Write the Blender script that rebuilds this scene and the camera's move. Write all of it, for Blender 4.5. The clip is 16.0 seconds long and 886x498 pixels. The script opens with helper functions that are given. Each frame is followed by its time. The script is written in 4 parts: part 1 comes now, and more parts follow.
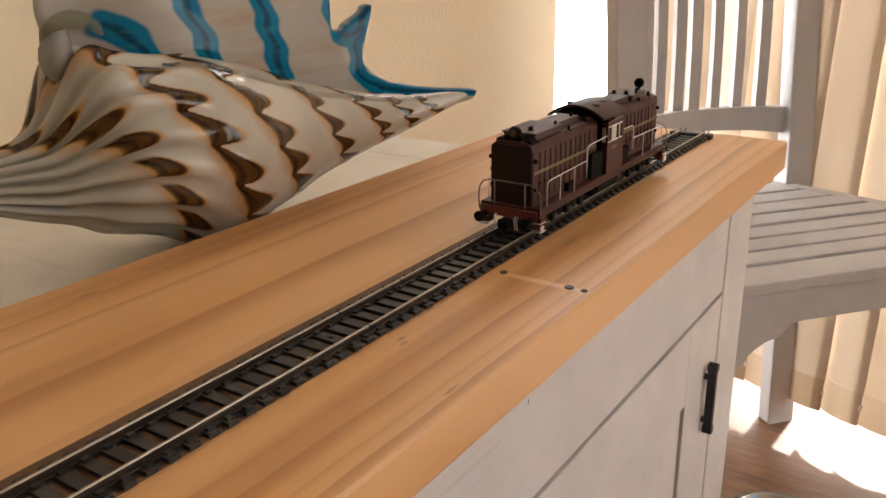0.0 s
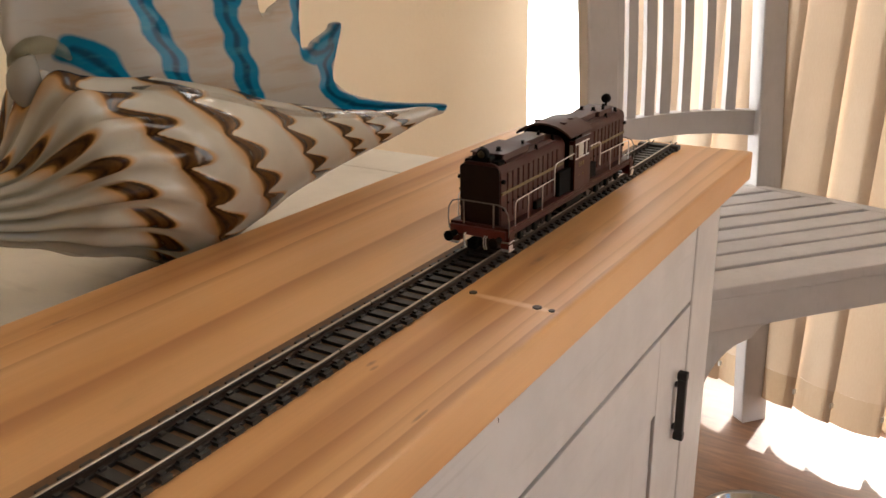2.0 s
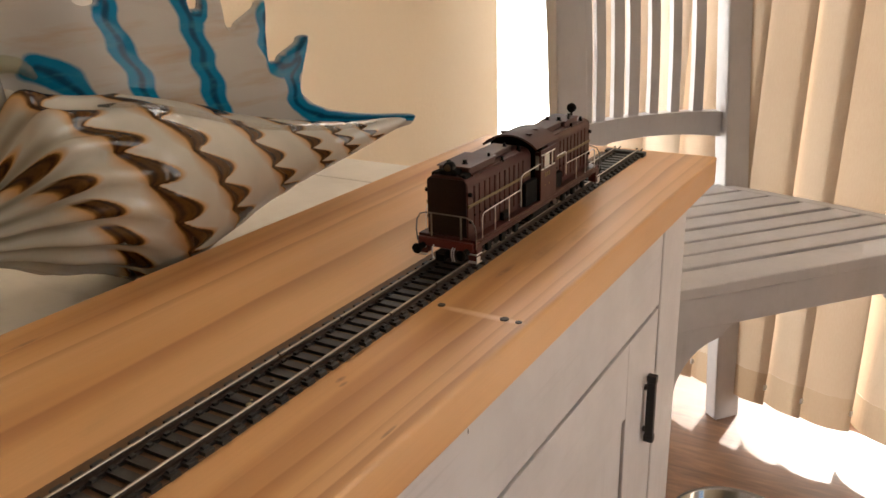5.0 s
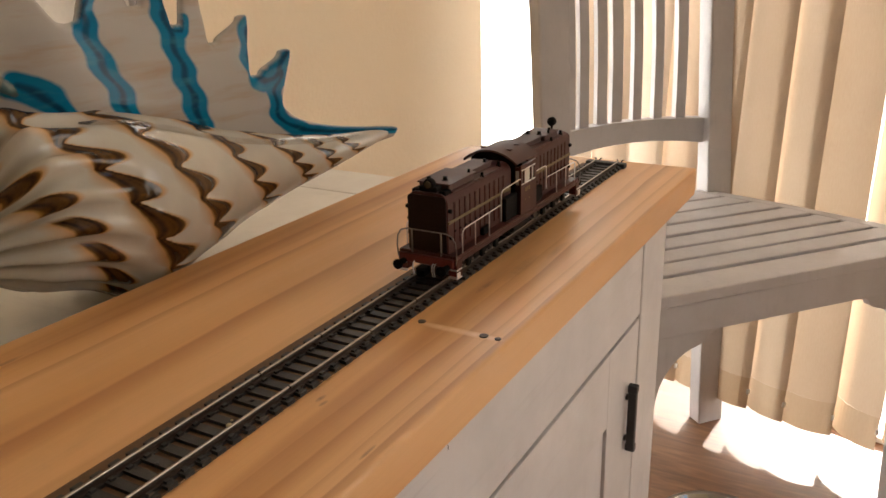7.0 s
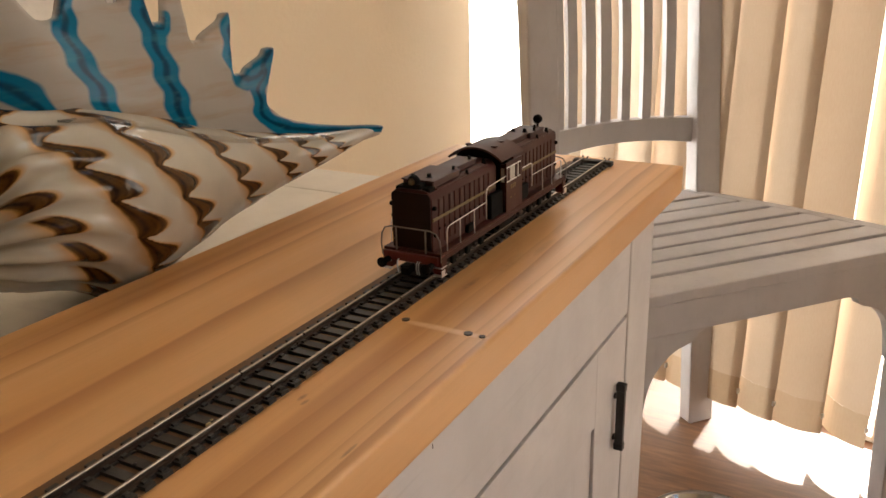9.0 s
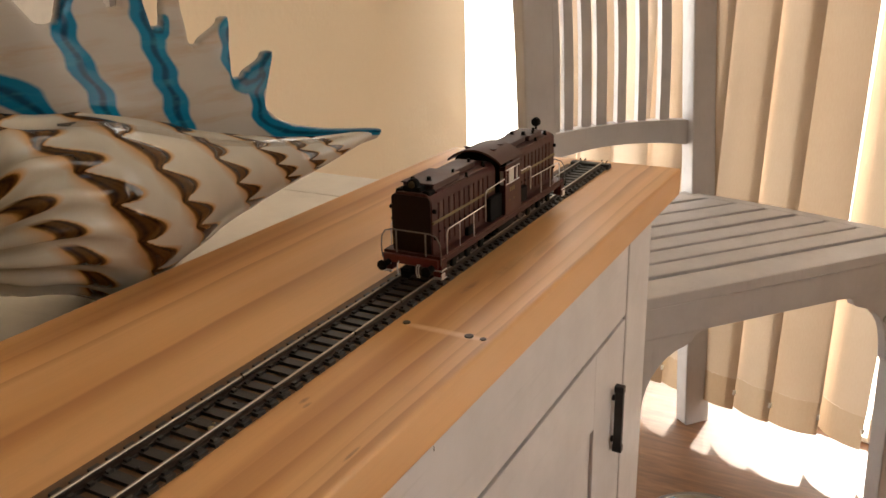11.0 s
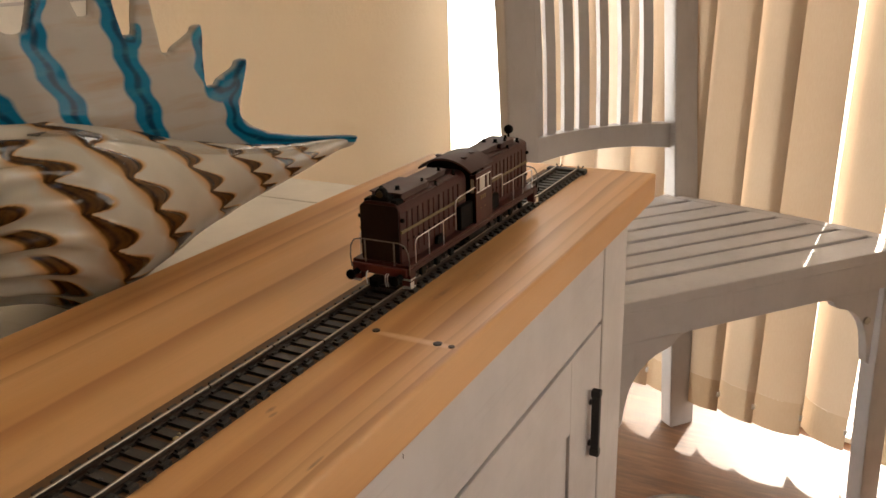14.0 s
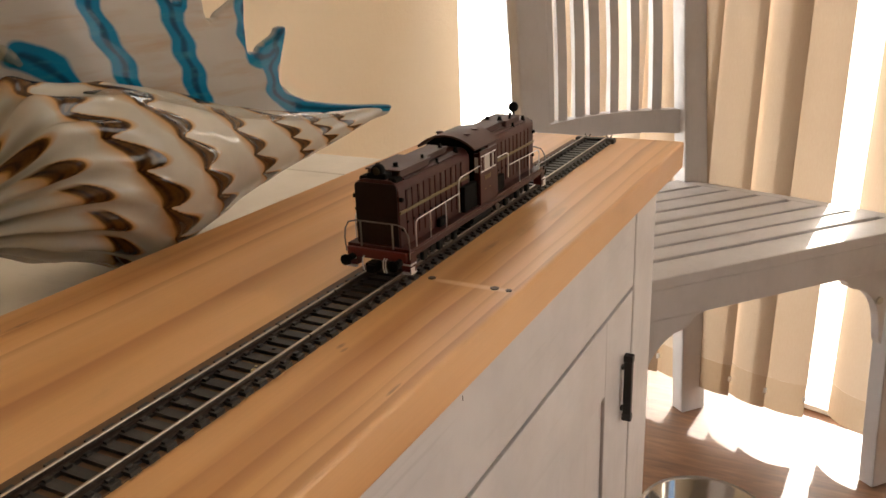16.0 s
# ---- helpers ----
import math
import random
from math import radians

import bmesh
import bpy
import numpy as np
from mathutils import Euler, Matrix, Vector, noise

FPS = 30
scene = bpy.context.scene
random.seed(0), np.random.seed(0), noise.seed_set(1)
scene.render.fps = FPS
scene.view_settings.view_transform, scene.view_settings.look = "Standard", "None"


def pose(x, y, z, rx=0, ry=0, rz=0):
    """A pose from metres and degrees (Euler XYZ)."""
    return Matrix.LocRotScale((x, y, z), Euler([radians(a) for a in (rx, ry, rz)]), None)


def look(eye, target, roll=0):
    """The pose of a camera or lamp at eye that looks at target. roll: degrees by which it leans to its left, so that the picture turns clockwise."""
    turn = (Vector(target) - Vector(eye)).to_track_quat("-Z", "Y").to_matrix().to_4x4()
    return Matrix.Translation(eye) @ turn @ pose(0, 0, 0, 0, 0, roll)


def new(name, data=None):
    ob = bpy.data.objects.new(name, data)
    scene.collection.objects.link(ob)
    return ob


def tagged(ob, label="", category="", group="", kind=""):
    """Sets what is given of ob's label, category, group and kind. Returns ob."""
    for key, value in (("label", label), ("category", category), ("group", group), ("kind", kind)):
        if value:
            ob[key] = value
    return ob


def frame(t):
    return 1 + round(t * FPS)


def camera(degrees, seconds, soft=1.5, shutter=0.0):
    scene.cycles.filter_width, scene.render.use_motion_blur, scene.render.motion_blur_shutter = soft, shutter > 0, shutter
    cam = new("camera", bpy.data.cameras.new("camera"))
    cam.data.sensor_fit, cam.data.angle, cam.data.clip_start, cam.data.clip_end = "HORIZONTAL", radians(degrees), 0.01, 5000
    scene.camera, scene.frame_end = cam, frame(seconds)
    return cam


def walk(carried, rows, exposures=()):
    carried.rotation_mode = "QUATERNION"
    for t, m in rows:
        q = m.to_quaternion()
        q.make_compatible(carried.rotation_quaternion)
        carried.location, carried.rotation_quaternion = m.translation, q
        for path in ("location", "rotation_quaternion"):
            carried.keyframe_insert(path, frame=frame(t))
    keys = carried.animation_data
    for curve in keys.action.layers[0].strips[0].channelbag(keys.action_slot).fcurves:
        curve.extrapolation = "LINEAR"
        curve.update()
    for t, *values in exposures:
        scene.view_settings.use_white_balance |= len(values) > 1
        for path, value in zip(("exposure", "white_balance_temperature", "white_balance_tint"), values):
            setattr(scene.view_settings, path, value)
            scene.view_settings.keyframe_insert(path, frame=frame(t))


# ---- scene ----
from mathutils import geometry

# ---------------------------------------------------------------- camera
cam = camera(55.0, 16.0, soft=1.6)

# seconds, eye x, y, z, yaw, pitch, roll (degrees)
PATH = [
    (0, 0.1947, -0.3411, 0.8442, 34.137, -19.736, -1.028),
    (0.5, 0.1993, -0.3404, 0.8493, 33.660, -19.794, -1.042),
    (1, 0.1986, -0.3400, 0.8494, 33.325, -19.793, -1.112),
    (1.5, 0.1962, -0.3419, 0.8536, 32.937, -19.780, -1.164),
    (2, 0.1989, -0.3406, 0.8551, 32.538, -19.785, -1.223),
    (2.5, 0.2006, -0.3399, 0.8531, 32.181, -19.821, -1.219),
    (3, 0.2002, -0.3390, 0.8540, 31.826, -19.854, -1.220),
    (3.5, 0.2011, -0.3400, 0.8594, 31.407, -19.834, -1.254),
    (4, 0.2024, -0.3405, 0.8614, 31.173, -19.829, -1.312),
    (6.5, 0.2042, -0.3411, 0.8668, 30.063, -19.680, -1.617),
    (7, 0.2066, -0.3402, 0.8696, 29.804, -19.650, -1.432),
    (7.5, 0.2074, -0.3394, 0.8684, 29.626, -19.593, -1.513),
    (8, 0.2075, -0.3376, 0.8667, 29.501, -19.613, -1.388),
    (8.5, 0.2080, -0.3370, 0.8651, 29.324, -19.531, -1.475),
    (9, 0.2083, -0.3364, 0.8662, 29.185, -19.517, -1.535),
    (11.5, 0.2063, -0.3384, 0.8668, 28.657, -19.273, -1.703),
    (12, 0.2088, -0.3374, 0.8688, 28.516, -19.239, -1.881),
    (12.5, 0.2096, -0.3368, 0.8688, 28.435, -19.254, -1.818),
    (13, 0.2117, -0.3376, 0.8697, 28.317, -19.225, -1.806),
    (13.5, 0.2135, -0.3369, 0.8687, 28.255, -19.215, -1.733),
    (14, 0.2156, -0.3349, 0.8694, 28.088, -19.181, -1.648),
    (14.5, 0.2165, -0.3366, 0.8718, 27.983, -19.173, -1.778),
    (15, 0.2106, -0.3435, 0.8690, 27.973, -19.151, -1.775),
    (15.5, 0.2045, -0.3503, 0.8583, 27.907, -19.048, -1.990),
    (16, 0.1984, -0.3610, 0.8494, 27.887, -19.095, -2.156),
]


def eye_pose(x, y, z, yaw, pitch, roll):
    a, b = radians(yaw), radians(pitch)
    way = Vector((-math.sin(a) * math.cos(b), math.cos(a) * math.cos(b), math.sin(b)))
    eye = Vector((x, y, z))
    return look(eye, eye + way, roll)


walk(cam, [(r[0], eye_pose(*r[1:])) for r in PATH], [(0.0, 0.85, 6250, 10), (1.0, 0.80, 6250, 10), (4.0, 0.71, 6350, 10), (6.5, 0.65, 6500, 10), (9.0, 0.63, 6650, 10), (11.5, 0.55, 6750, 10), (13.0, 0.47, 6800, 10), (14.5, 0.44, 6800, 10), (15.5, 0.57, 6650, 10), (16.0, 0.62, 6600, 10)])

# ---------------------------------------------------------------- levels and plan (metres)
ZB = 0.706            # top of the pine board
ZW = 0.686            # top of the white cabinet
RAIL = ZB + 0.0048    # top of the rails
WALL_X = -0.50        # plastered wall behind the cabinet
WIN = Vector((-0.50, 1.42, 0.0))      # corner where the window wall starts
WDIR = Vector((0.956, -0.292, 0.0))   # along the window wall
WNOR = Vector((-0.292, -0.956, 0.0))  # into the room

# ---------------------------------------------------------------- world, sun, lamps
SUN_TRAVEL = Vector((-0.05, -0.94, -0.42)).normalized()
wld = bpy.data.worlds.new("daylight")
scene.world = wld
wld.use_nodes = True
_nt = wld.node_tree
_sky = _nt.nodes.new("ShaderNodeTexSky")
_sky.sky_type, _sky.sun_disc = "NISHITA", False
_sky.sun_elevation = math.asin(-SUN_TRAVEL.z)
_sky.sun_rotation = math.atan2(-SUN_TRAVEL.x, -SUN_TRAVEL.y)
_nt.links.new(_sky.outputs[0], _nt.nodes["Background"].inputs[0])
_nt.nodes["Background"].inputs[1].default_value = 0.15

sun = new("sun", bpy.data.lights.new("sun", "SUN"))
sun.data.energy, sun.data.angle, sun.data.color = 5.0, radians(0.5), (1.0, 0.93, 0.82)
sun.matrix_world = look((0, 4, 3), Vector((0, 4, 3)) + SUN_TRAVEL)


def window_lamp(name, place, target, wide, high, watts, colour):
    ob = new(name, bpy.data.lights.new(name, "AREA"))
    ob.data.shape, ob.data.size, ob.data.size_y = "RECTANGLE", wide, high
    ob.data.energy, ob.data.color = watts, colour
    ob.matrix_world = look(place, target)
    return ob


# daylight in the openings: the patio door and the window of the wall across the room
_c = WIN + WDIR * 1.28 + Vector((0, 0, 1.05)) - WNOR * 0.05
window_lamp("patio_daylight", _c, _c + WNOR, 2.46, 2.0, 26.0, (1.0, 0.885, 0.74))
window_lamp("west_daylight", (WALL_X - 0.02, 1.228, 1.07), (0.5, 1.02, 1.0), 0.34, 2.0, 8.0, (1.0, 0.95, 0.86))
window_lamp("side_daylight", (2.96, 0.3, 1.45), (0, 0.3, 1.3), 1.5, 1.1, 0.4, (0.93, 0.94, 1.0))


# ---------------------------------------------------------------- materials
class Mat:
    """A small builder of node materials."""

    def __init__(self, name, colour=(0.5, 0.5, 0.5), rough=0.5, metal=0.0, **more):
        self.m = bpy.data.materials.new(name)
        self.m.use_nodes = True
        self.t = self.m.node_tree
        self.b = self.t.nodes["Principled BSDF"]
        self.set("Base Color", (*colour, 1)), self.set("Roughness", rough), self.set("Metallic", metal)
        for k, v in more.items():
            self.set(k.replace("_", " "), v)
        self.coord = self.t.nodes.new("ShaderNodeTexCoord")

    def set(self, socket, v):
        if isinstance(v, bpy.types.NodeSocket):
            self.t.links.new(v, self.b.inputs[socket])
        else:
            self.b.inputs[socket].default_value = v

    def put(self, socket, v):
        if isinstance(v, bpy.types.NodeSocket):
            self.t.links.new(v, socket)
        elif v is not None:
            socket.default_value = v

    def math(self, op, a, b=0.0, c=0.0):
        n = self.t.nodes.new("ShaderNodeMath")
        n.operation = op
        self.put(n.inputs[0], a), self.put(n.inputs[1], b), self.put(n.inputs[2], c)
        return n.outputs[0]

    def stretch(self, sx, sy, sz, where="Object"):
        n = self.t.nodes.new("ShaderNodeMapping")
        self.t.links.new(self.coord.outputs[where], n.inputs[0])
        n.inputs["Scale"].default_value = (sx, sy, sz)
        return n.outputs[0]

    def noise(self, vec, scale, detail=4.0, rough=0.55, distort=0.0):
        n = self.t.nodes.new("ShaderNodeTexNoise")
        self.put(n.inputs["Vector"], vec)
        n.inputs["Scale"].default_value, n.inputs["Detail"].default_value = scale, detail
        n.inputs["Roughness"].default_value, n.inputs["Distortion"].default_value = rough, distort
        return n.outputs[0]

    def ramp(self, fac, *stops):
        n = self.t.nodes.new("ShaderNodeValToRGB")
        self.put(n.inputs[0], fac)
        e = n.color_ramp.elements
        while len(e) < len(stops):
            e.new(0.5)
        for el, (p, c) in zip(e, stops):
            el.position, el.color = p, (*c, 1) if len(c) == 3 else c
        return n.outputs[0]

    def mix(self, fac, a, b, blend="MIX"):
        n = self.t.nodes.new("ShaderNodeMix")
        n.data_type, n.blend_type = "RGBA", blend
        self.put(n.inputs[0], fac)
        self.put(n.inputs[6], (*a, 1) if isinstance(a, tuple) else a)
        self.put(n.inputs[7], (*b, 1) if isinstance(b, tuple) else b)
        return n.outputs[2]

    def xyz(self, where="Object"):
        n = self.t.nodes.new("ShaderNodeSeparateXYZ")
        self.t.links.new(self.coord.outputs[where], n.inputs[0])
        return n.outputs

    def bump(self, height, strength=0.2, distance=0.001):
        n = self.t.nodes.new("ShaderNodeBump")
        n.inputs["Strength"].default_value, n.inputs["Distance"].default_value = strength, distance
        self.put(n.inputs["Height"], height)
        self.set("Normal", n.outputs[0])
        return self

    def each(self):
        return self.t.nodes.new("ShaderNodeObjectInfo").outputs["Random"]


def speckled(name, colour, rough, metal=0.0, scale=300.0, spread=0.25, bump=0.1, dist=0.0002, **more):
    """A surface whose colour and gloss vary at two scales."""
    k = Mat(name, colour, rough, metal, **more)
    v = k.coord.outputs["Object"]
    fine, broad = k.noise(v, scale, 5), k.noise(v, scale * 0.08, 3)
    lo = tuple(c * (1 - spread) for c in colour)
    hi = tuple(min(1, c * (1 + spread)) for c in colour)
    k.set("Base Color", k.mix(k.math("MULTIPLY_ADD", fine, 0.5, k.math("MULTIPLY", broad, 0.5)), lo, hi))
    k.set("Roughness", k.math("MULTIPLY_ADD", broad, 0.3, rough - 0.15))
    k.bump(fine, bump, dist)
    return k.m


def pine():
    k = Mat("oiled_pine", rough=0.42)
    v = k.stretch(1.0, 0.045, 1.0)
    warp = k.noise(k.stretch(1.0, 0.25, 1.0), 9.0, 3)
    x, y, z = k.xyz()
    xs = k.math("ADD", x, k.math("MULTIPLY", k.math("SUBTRACT", warp, 0.5), 0.024))
    rings = k.noise(v, 20.0, 3, 0.5, 0.6)
    col = k.ramp(rings, (0.26, (0.42, 0.185, 0.060)), (0.42, (0.66, 0.350, 0.138)), (0.70, (0.77, 0.465, 0.222)))
    for centre, width, depth in ((-0.099, 0.0035, 0.55), (-0.116, 0.003, 0.45), (-0.060, 0.009, 0.7), (-0.025, 0.012, 0.3),
                                 (0.040, 0.0045, 0.65), (0.059, 0.004, 0.6), (0.030, 0.003, 0.3), (0.052, 0.0016, 0.35)):
        d = k.math("DIVIDE", k.math("SUBTRACT", xs, centre), width)
        f = k.math("MAXIMUM", k.math("MINIMUM", k.math("SUBTRACT", 1.0, k.math("MULTIPLY", d, 0.6)), k.math("MULTIPLY_ADD", d, 5.0, 1.0)), 0.0)
        f = k.math("MULTIPLY", k.math("MULTIPLY", f, depth * 0.9), k.math("MULTIPLY_ADD", k.noise(k.stretch(3, 0.8, 3), 12.0, 2), 1.0, 0.45))
        col = k.mix(f, col, (0.33, 0.125, 0.034))
    fib = k.noise(k.stretch(1.0, 0.02, 1.0), 900.0, 3)
    col = k.mix(k.math("MULTIPLY", k.math("SUBTRACT", fib, 0.35), 0.22), col, (0.30, 0.15, 0.06))
    smear = k.ramp(k.noise(k.stretch(1, 0.5, 1), 30.0, 5, 0.6, 1.0), (0.66, (0, 0, 0)), (0.8, (1, 1, 1)))
    col = k.mix(k.math("MULTIPLY", smear, 0.10), col, (0.13, 0.08, 0.05))
    # old rub marks and pencil smudges
    for mx, my, rx, ry, dep in ((0.028, 0.050, 0.004, 0.024, 0.32), (0.036, 0.085, 0.003, 0.018, 0.25), (0.022, 0.018, 0.002, 0.012, 0.5), (0.0185, -0.1125, 0.0012, 0.0035, 0.7), (0.0215, -0.1150, 0.0010, 0.0030, 0.6),
                                (-0.118, -0.150, 0.0016, 0.010, 0.5), (0.057, -0.135, 0.0010, 0.006, 0.6), (0.0, -0.22, 0.004, 0.02, 0.2)):
        ax, ay = k.math("DIVIDE", k.math("SUBTRACT", xs, mx), rx), k.math("DIVIDE", k.math("SUBTRACT", y, my), ry)
        q = k.math("SUBTRACT", 1.0, k.math("MINIMUM", k.math("ADD", k.math("MULTIPLY", ax, ax), k.math("MULTIPLY", ay, ay)), 1.0))
        q = k.math("MULTIPLY", k.math("MULTIPLY", q, dep), k.math("MULTIPLY", k.noise(k.coord.outputs["Object"], 260.0, 4), 1.6))
        col = k.mix(q, col, (0.10, 0.06, 0.04))
    # pale filler rubbed along the joint between the screw plugs
    ax, ay = k.math("DIVIDE", k.math("SUBTRACT", x, 0.0400), 0.0220), k.math("DIVIDE", k.math("ADD", y, 0.0352), 0.0030)
    q = k.math("SUBTRACT", 1.0, k.math("MINIMUM", k.math("ADD", k.math("POWER", k.math("ABSOLUTE", ax), 4.0), k.math("MULTIPLY", ay, ay)), 1.0))
    col = k.mix(k.math("MULTIPLY", q, k.math("MULTIPLY_ADD", k.noise(k.coord.outputs["Object"], 180.0, 3), 0.8, 0.3)), col, (0.88, 0.64, 0.39))
    k.set("Base Color", col)
    k.set("Roughness", k.math("MULTIPLY_ADD", k.noise(k.stretch(1, 0.2, 1), 60.0, 4), 0.25, 0.28))
    k.bump(fib, 0.12, 0.0004)
    return k.m


def painted_wood(name, colour, grain=(1, 1, 0.05), scale=260.0, rough=0.5):
    k = Mat(name, colour, rough)
    g = k.noise(k.stretch(*grain), scale, 4)
    dirt = k.noise(k.coord.outputs["Object"], 14.0, 6, 0.65)
    col = k.mix(k.ramp(dirt, (0.42, (0, 0, 0)), (0.85, (0.45,) * 3)), colour, tuple(c * 0.62 for c in colour))
    col = k.mix(k.ramp(g, (0.58, (0, 0, 0)), (0.8, (0.4,) * 3)), col, tuple(c * 0.68 for c in colour))
    k.set("Base Color", col)
    k.set("Roughness", k.math("MULTIPLY_ADD", dirt, 0.35, rough - 0.2))
    k.bump(g, 0.25, 0.0006)
    return k.m


def plaster():
    k = Mat("textured_plaster", (0.62, 0.50, 0.36), 0.85)
    v = k.coord.outputs["Object"]
    a, b = k.noise(v, 130.0, 6, 0.62), k.noise(v, 3.0, 4)
    k.set("Base Color", k.mix(k.math("MULTIPLY_ADD", a, 0.5, k.math("MULTIPLY", b, 0.4)), (0.88, 0.745, 0.555), (0.93, 0.83, 0.66)))
    k.bump(a, 0.3, 0.0025)
    return k.m


def wooden_floor():
    k = Mat("brown_floorboards", rough=0.38)
    n = k.noise(k.stretch(0.12, 1, 1), 55.0, 6, 0.65, 1.4)
    s = k.noise(k.coord.outputs["Object"], 9.0, 5)
    col = k.ramp(n, (0.3, (0.075, 0.031, 0.013)), (0.55, (0.19, 0.085, 0.036)), (0.75, (0.27, 0.14, 0.07)))
    k.set("Base Color", k.mix(k.math("MULTIPLY", s, 0.35), col, (0.12, 0.07, 0.045)))
    k.set("Roughness", k.math("MULTIPLY_ADD", s, 0.4, 0.22))
    k.bump(n, 0.15, 0.0008)
    return k.m


def blind_cloth(name, colour, share):
    k = Mat(name, colour, 0.8)
    w = k.noise(k.stretch(1, 1, 0.15), 700.0, 3)
    b = k.noise(k.coord.outputs["Object"], 6.0, 3)
    tone = k.math("MULTIPLY_ADD", k.each(), 0.55, k.math("MULTIPLY_ADD", w, 0.3, k.math("MULTIPLY", b, 0.3)))
    col = k.mix(tone, colour, tuple(c * q for c, q in zip(colour, (0.66, 0.56, 0.47))))
    k.set("Base Color", col)
    tr = k.t.nodes.new("ShaderNodeBsdfTranslucent")
    k.put(tr.inputs[0], col)
    mx = k.t.nodes.new("ShaderNodeMixShader")
    mx.inputs[0].default_value = share
    k.t.links.new(k.b.outputs[0], mx.inputs[1])
    k.t.links.new(tr.outputs[0], mx.inputs[2])
    k.t.links.new(mx.outputs[0], k.t.nodes["Material Output"].inputs[0])
    k.bump(w, 0.2, 0.0003)
    return k.m


M = {}
M["pine"] = pine()
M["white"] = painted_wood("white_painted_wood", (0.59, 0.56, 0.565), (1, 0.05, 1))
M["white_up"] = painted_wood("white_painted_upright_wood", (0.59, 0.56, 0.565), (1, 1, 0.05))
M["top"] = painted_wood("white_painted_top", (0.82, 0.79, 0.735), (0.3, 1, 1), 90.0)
M["chair"] = painted_wood("whitewashed_wood", (0.52, 0.50, 0.505), (1, 1, 0.2), 120.0)
M["plaster"] = plaster()
M["ceiling"] = speckled("white_ceiling_paint", (0.75, 0.73, 0.69), 0.9, scale=60)
M["floor"] = wooden_floor()
M["paving"] = speckled("pale_paving", (0.78, 0.75, 0.70), 0.9, scale=20)
M["blind"] = blind_cloth("cream_blind_cloth", (0.60, 0.505, 0.40), 0.135)
M["blind_hem"] = blind_cloth("cream_blind_hem", (0.57, 0.475, 0.36), 0.15)
M["alu"] = speckled("white_aluminium", (0.72, 0.72, 0.70), 0.4, scale=80)
M["glass"] = Mat("window_glass", (1, 1, 1), 0.0, Transmission_Weight=1.0, IOR=1.1).m
M["black"] = speckled("black_iron", (0.018, 0.017, 0.017), 0.5, scale=500)
M["steel"] = speckled("polished_steel", (0.50, 0.49, 0.48), 0.12, 1.0, scale=200, spread=0.1)
# dark colour for the door gap's shade and for the paint chip
M["groove"] = speckled("groove_shade_and_chip", (0.10, 0.085, 0.075), 0.9)


# ---------------------------------------------------------------- mesh helpers
def part(name, bm, material, parent=None, label="", smooth=False):
    """Links a bmesh as one mesh object, under its thing or part if one is given."""
    me = bpy.data.meshes.new(name)
    bm.to_mesh(me)
    bm.free()
    me.materials.append(material)
    if smooth:
        for p in me.polygons:
            p.use_smooth = True
    ob = new(name, me)
    if parent:
        ob.parent = parent
    if label:
        tagged(ob, label)
    return ob


def thing(name, label, category, at=(0, 0, 0), group="", turn=0.0):
    ob = new(name)
    ob.matrix_basis = pose(*at, 0, 0, turn)
    return tagged(ob, label, category, group)


def box(x0, x1, y0, y1, z0, z1, bevel=0.0, seg=2, bm=None):
    b = bmesh.new()
    v = [b.verts.new((x, y, z)) for z in (z0, z1) for x, y in ((x0, y0), (x1, y0), (x1, y1), (x0, y1))]
    for f in ((3, 2, 1, 0), (4, 5, 6, 7), (0, 1, 5, 4), (1, 2, 6, 5), (2, 3, 7, 6), (3, 0, 4, 7)):
        b.faces.new([v[i] for i in f])
    if bevel:
        bmesh.ops.bevel(b, geom=list(b.edges), offset=bevel, segments=seg, affect="EDGES", profile=0.5)
    return b if bm is None else merge(bm, b)


def merge(a, b):
    me = bpy.data.meshes.new("tmp")
    b.to_mesh(me)
    b.free()
    a.from_mesh(me)
    bpy.data.meshes.remove(me)
    return a


def prism(outline, axis, lo, hi, bevel=0.0, bm=None):
    """An outline (pairs of numbers) drawn out along an axis; the pairs are the two other axes in order."""
    b = bmesh.new()

    def at(p, w):
        q = list(p)
        q.insert("xyz".index(axis), w)
        return q
    lows = [b.verts.new(at(p, lo)) for p in outline]
    highs = [b.verts.new(at(p, hi)) for p in outline]
    n = len(outline)
    b.faces.new(lows), b.faces.new(highs)
    for i in range(n):
        b.faces.new((lows[i], lows[(i + 1) % n], highs[(i + 1) % n], highs[i]))
    bmesh.ops.recalc_face_normals(b, faces=b.faces)
    if bevel:
        rim = [e for e in b.edges if not (e.verts[0].co - e.verts[1].co)["xyz".index(axis)]]
        bmesh.ops.bevel(b, geom=rim, offset=bevel, segments=2, affect="EDGES", profile=0.5)
    return b if bm is None else merge(bm, b)


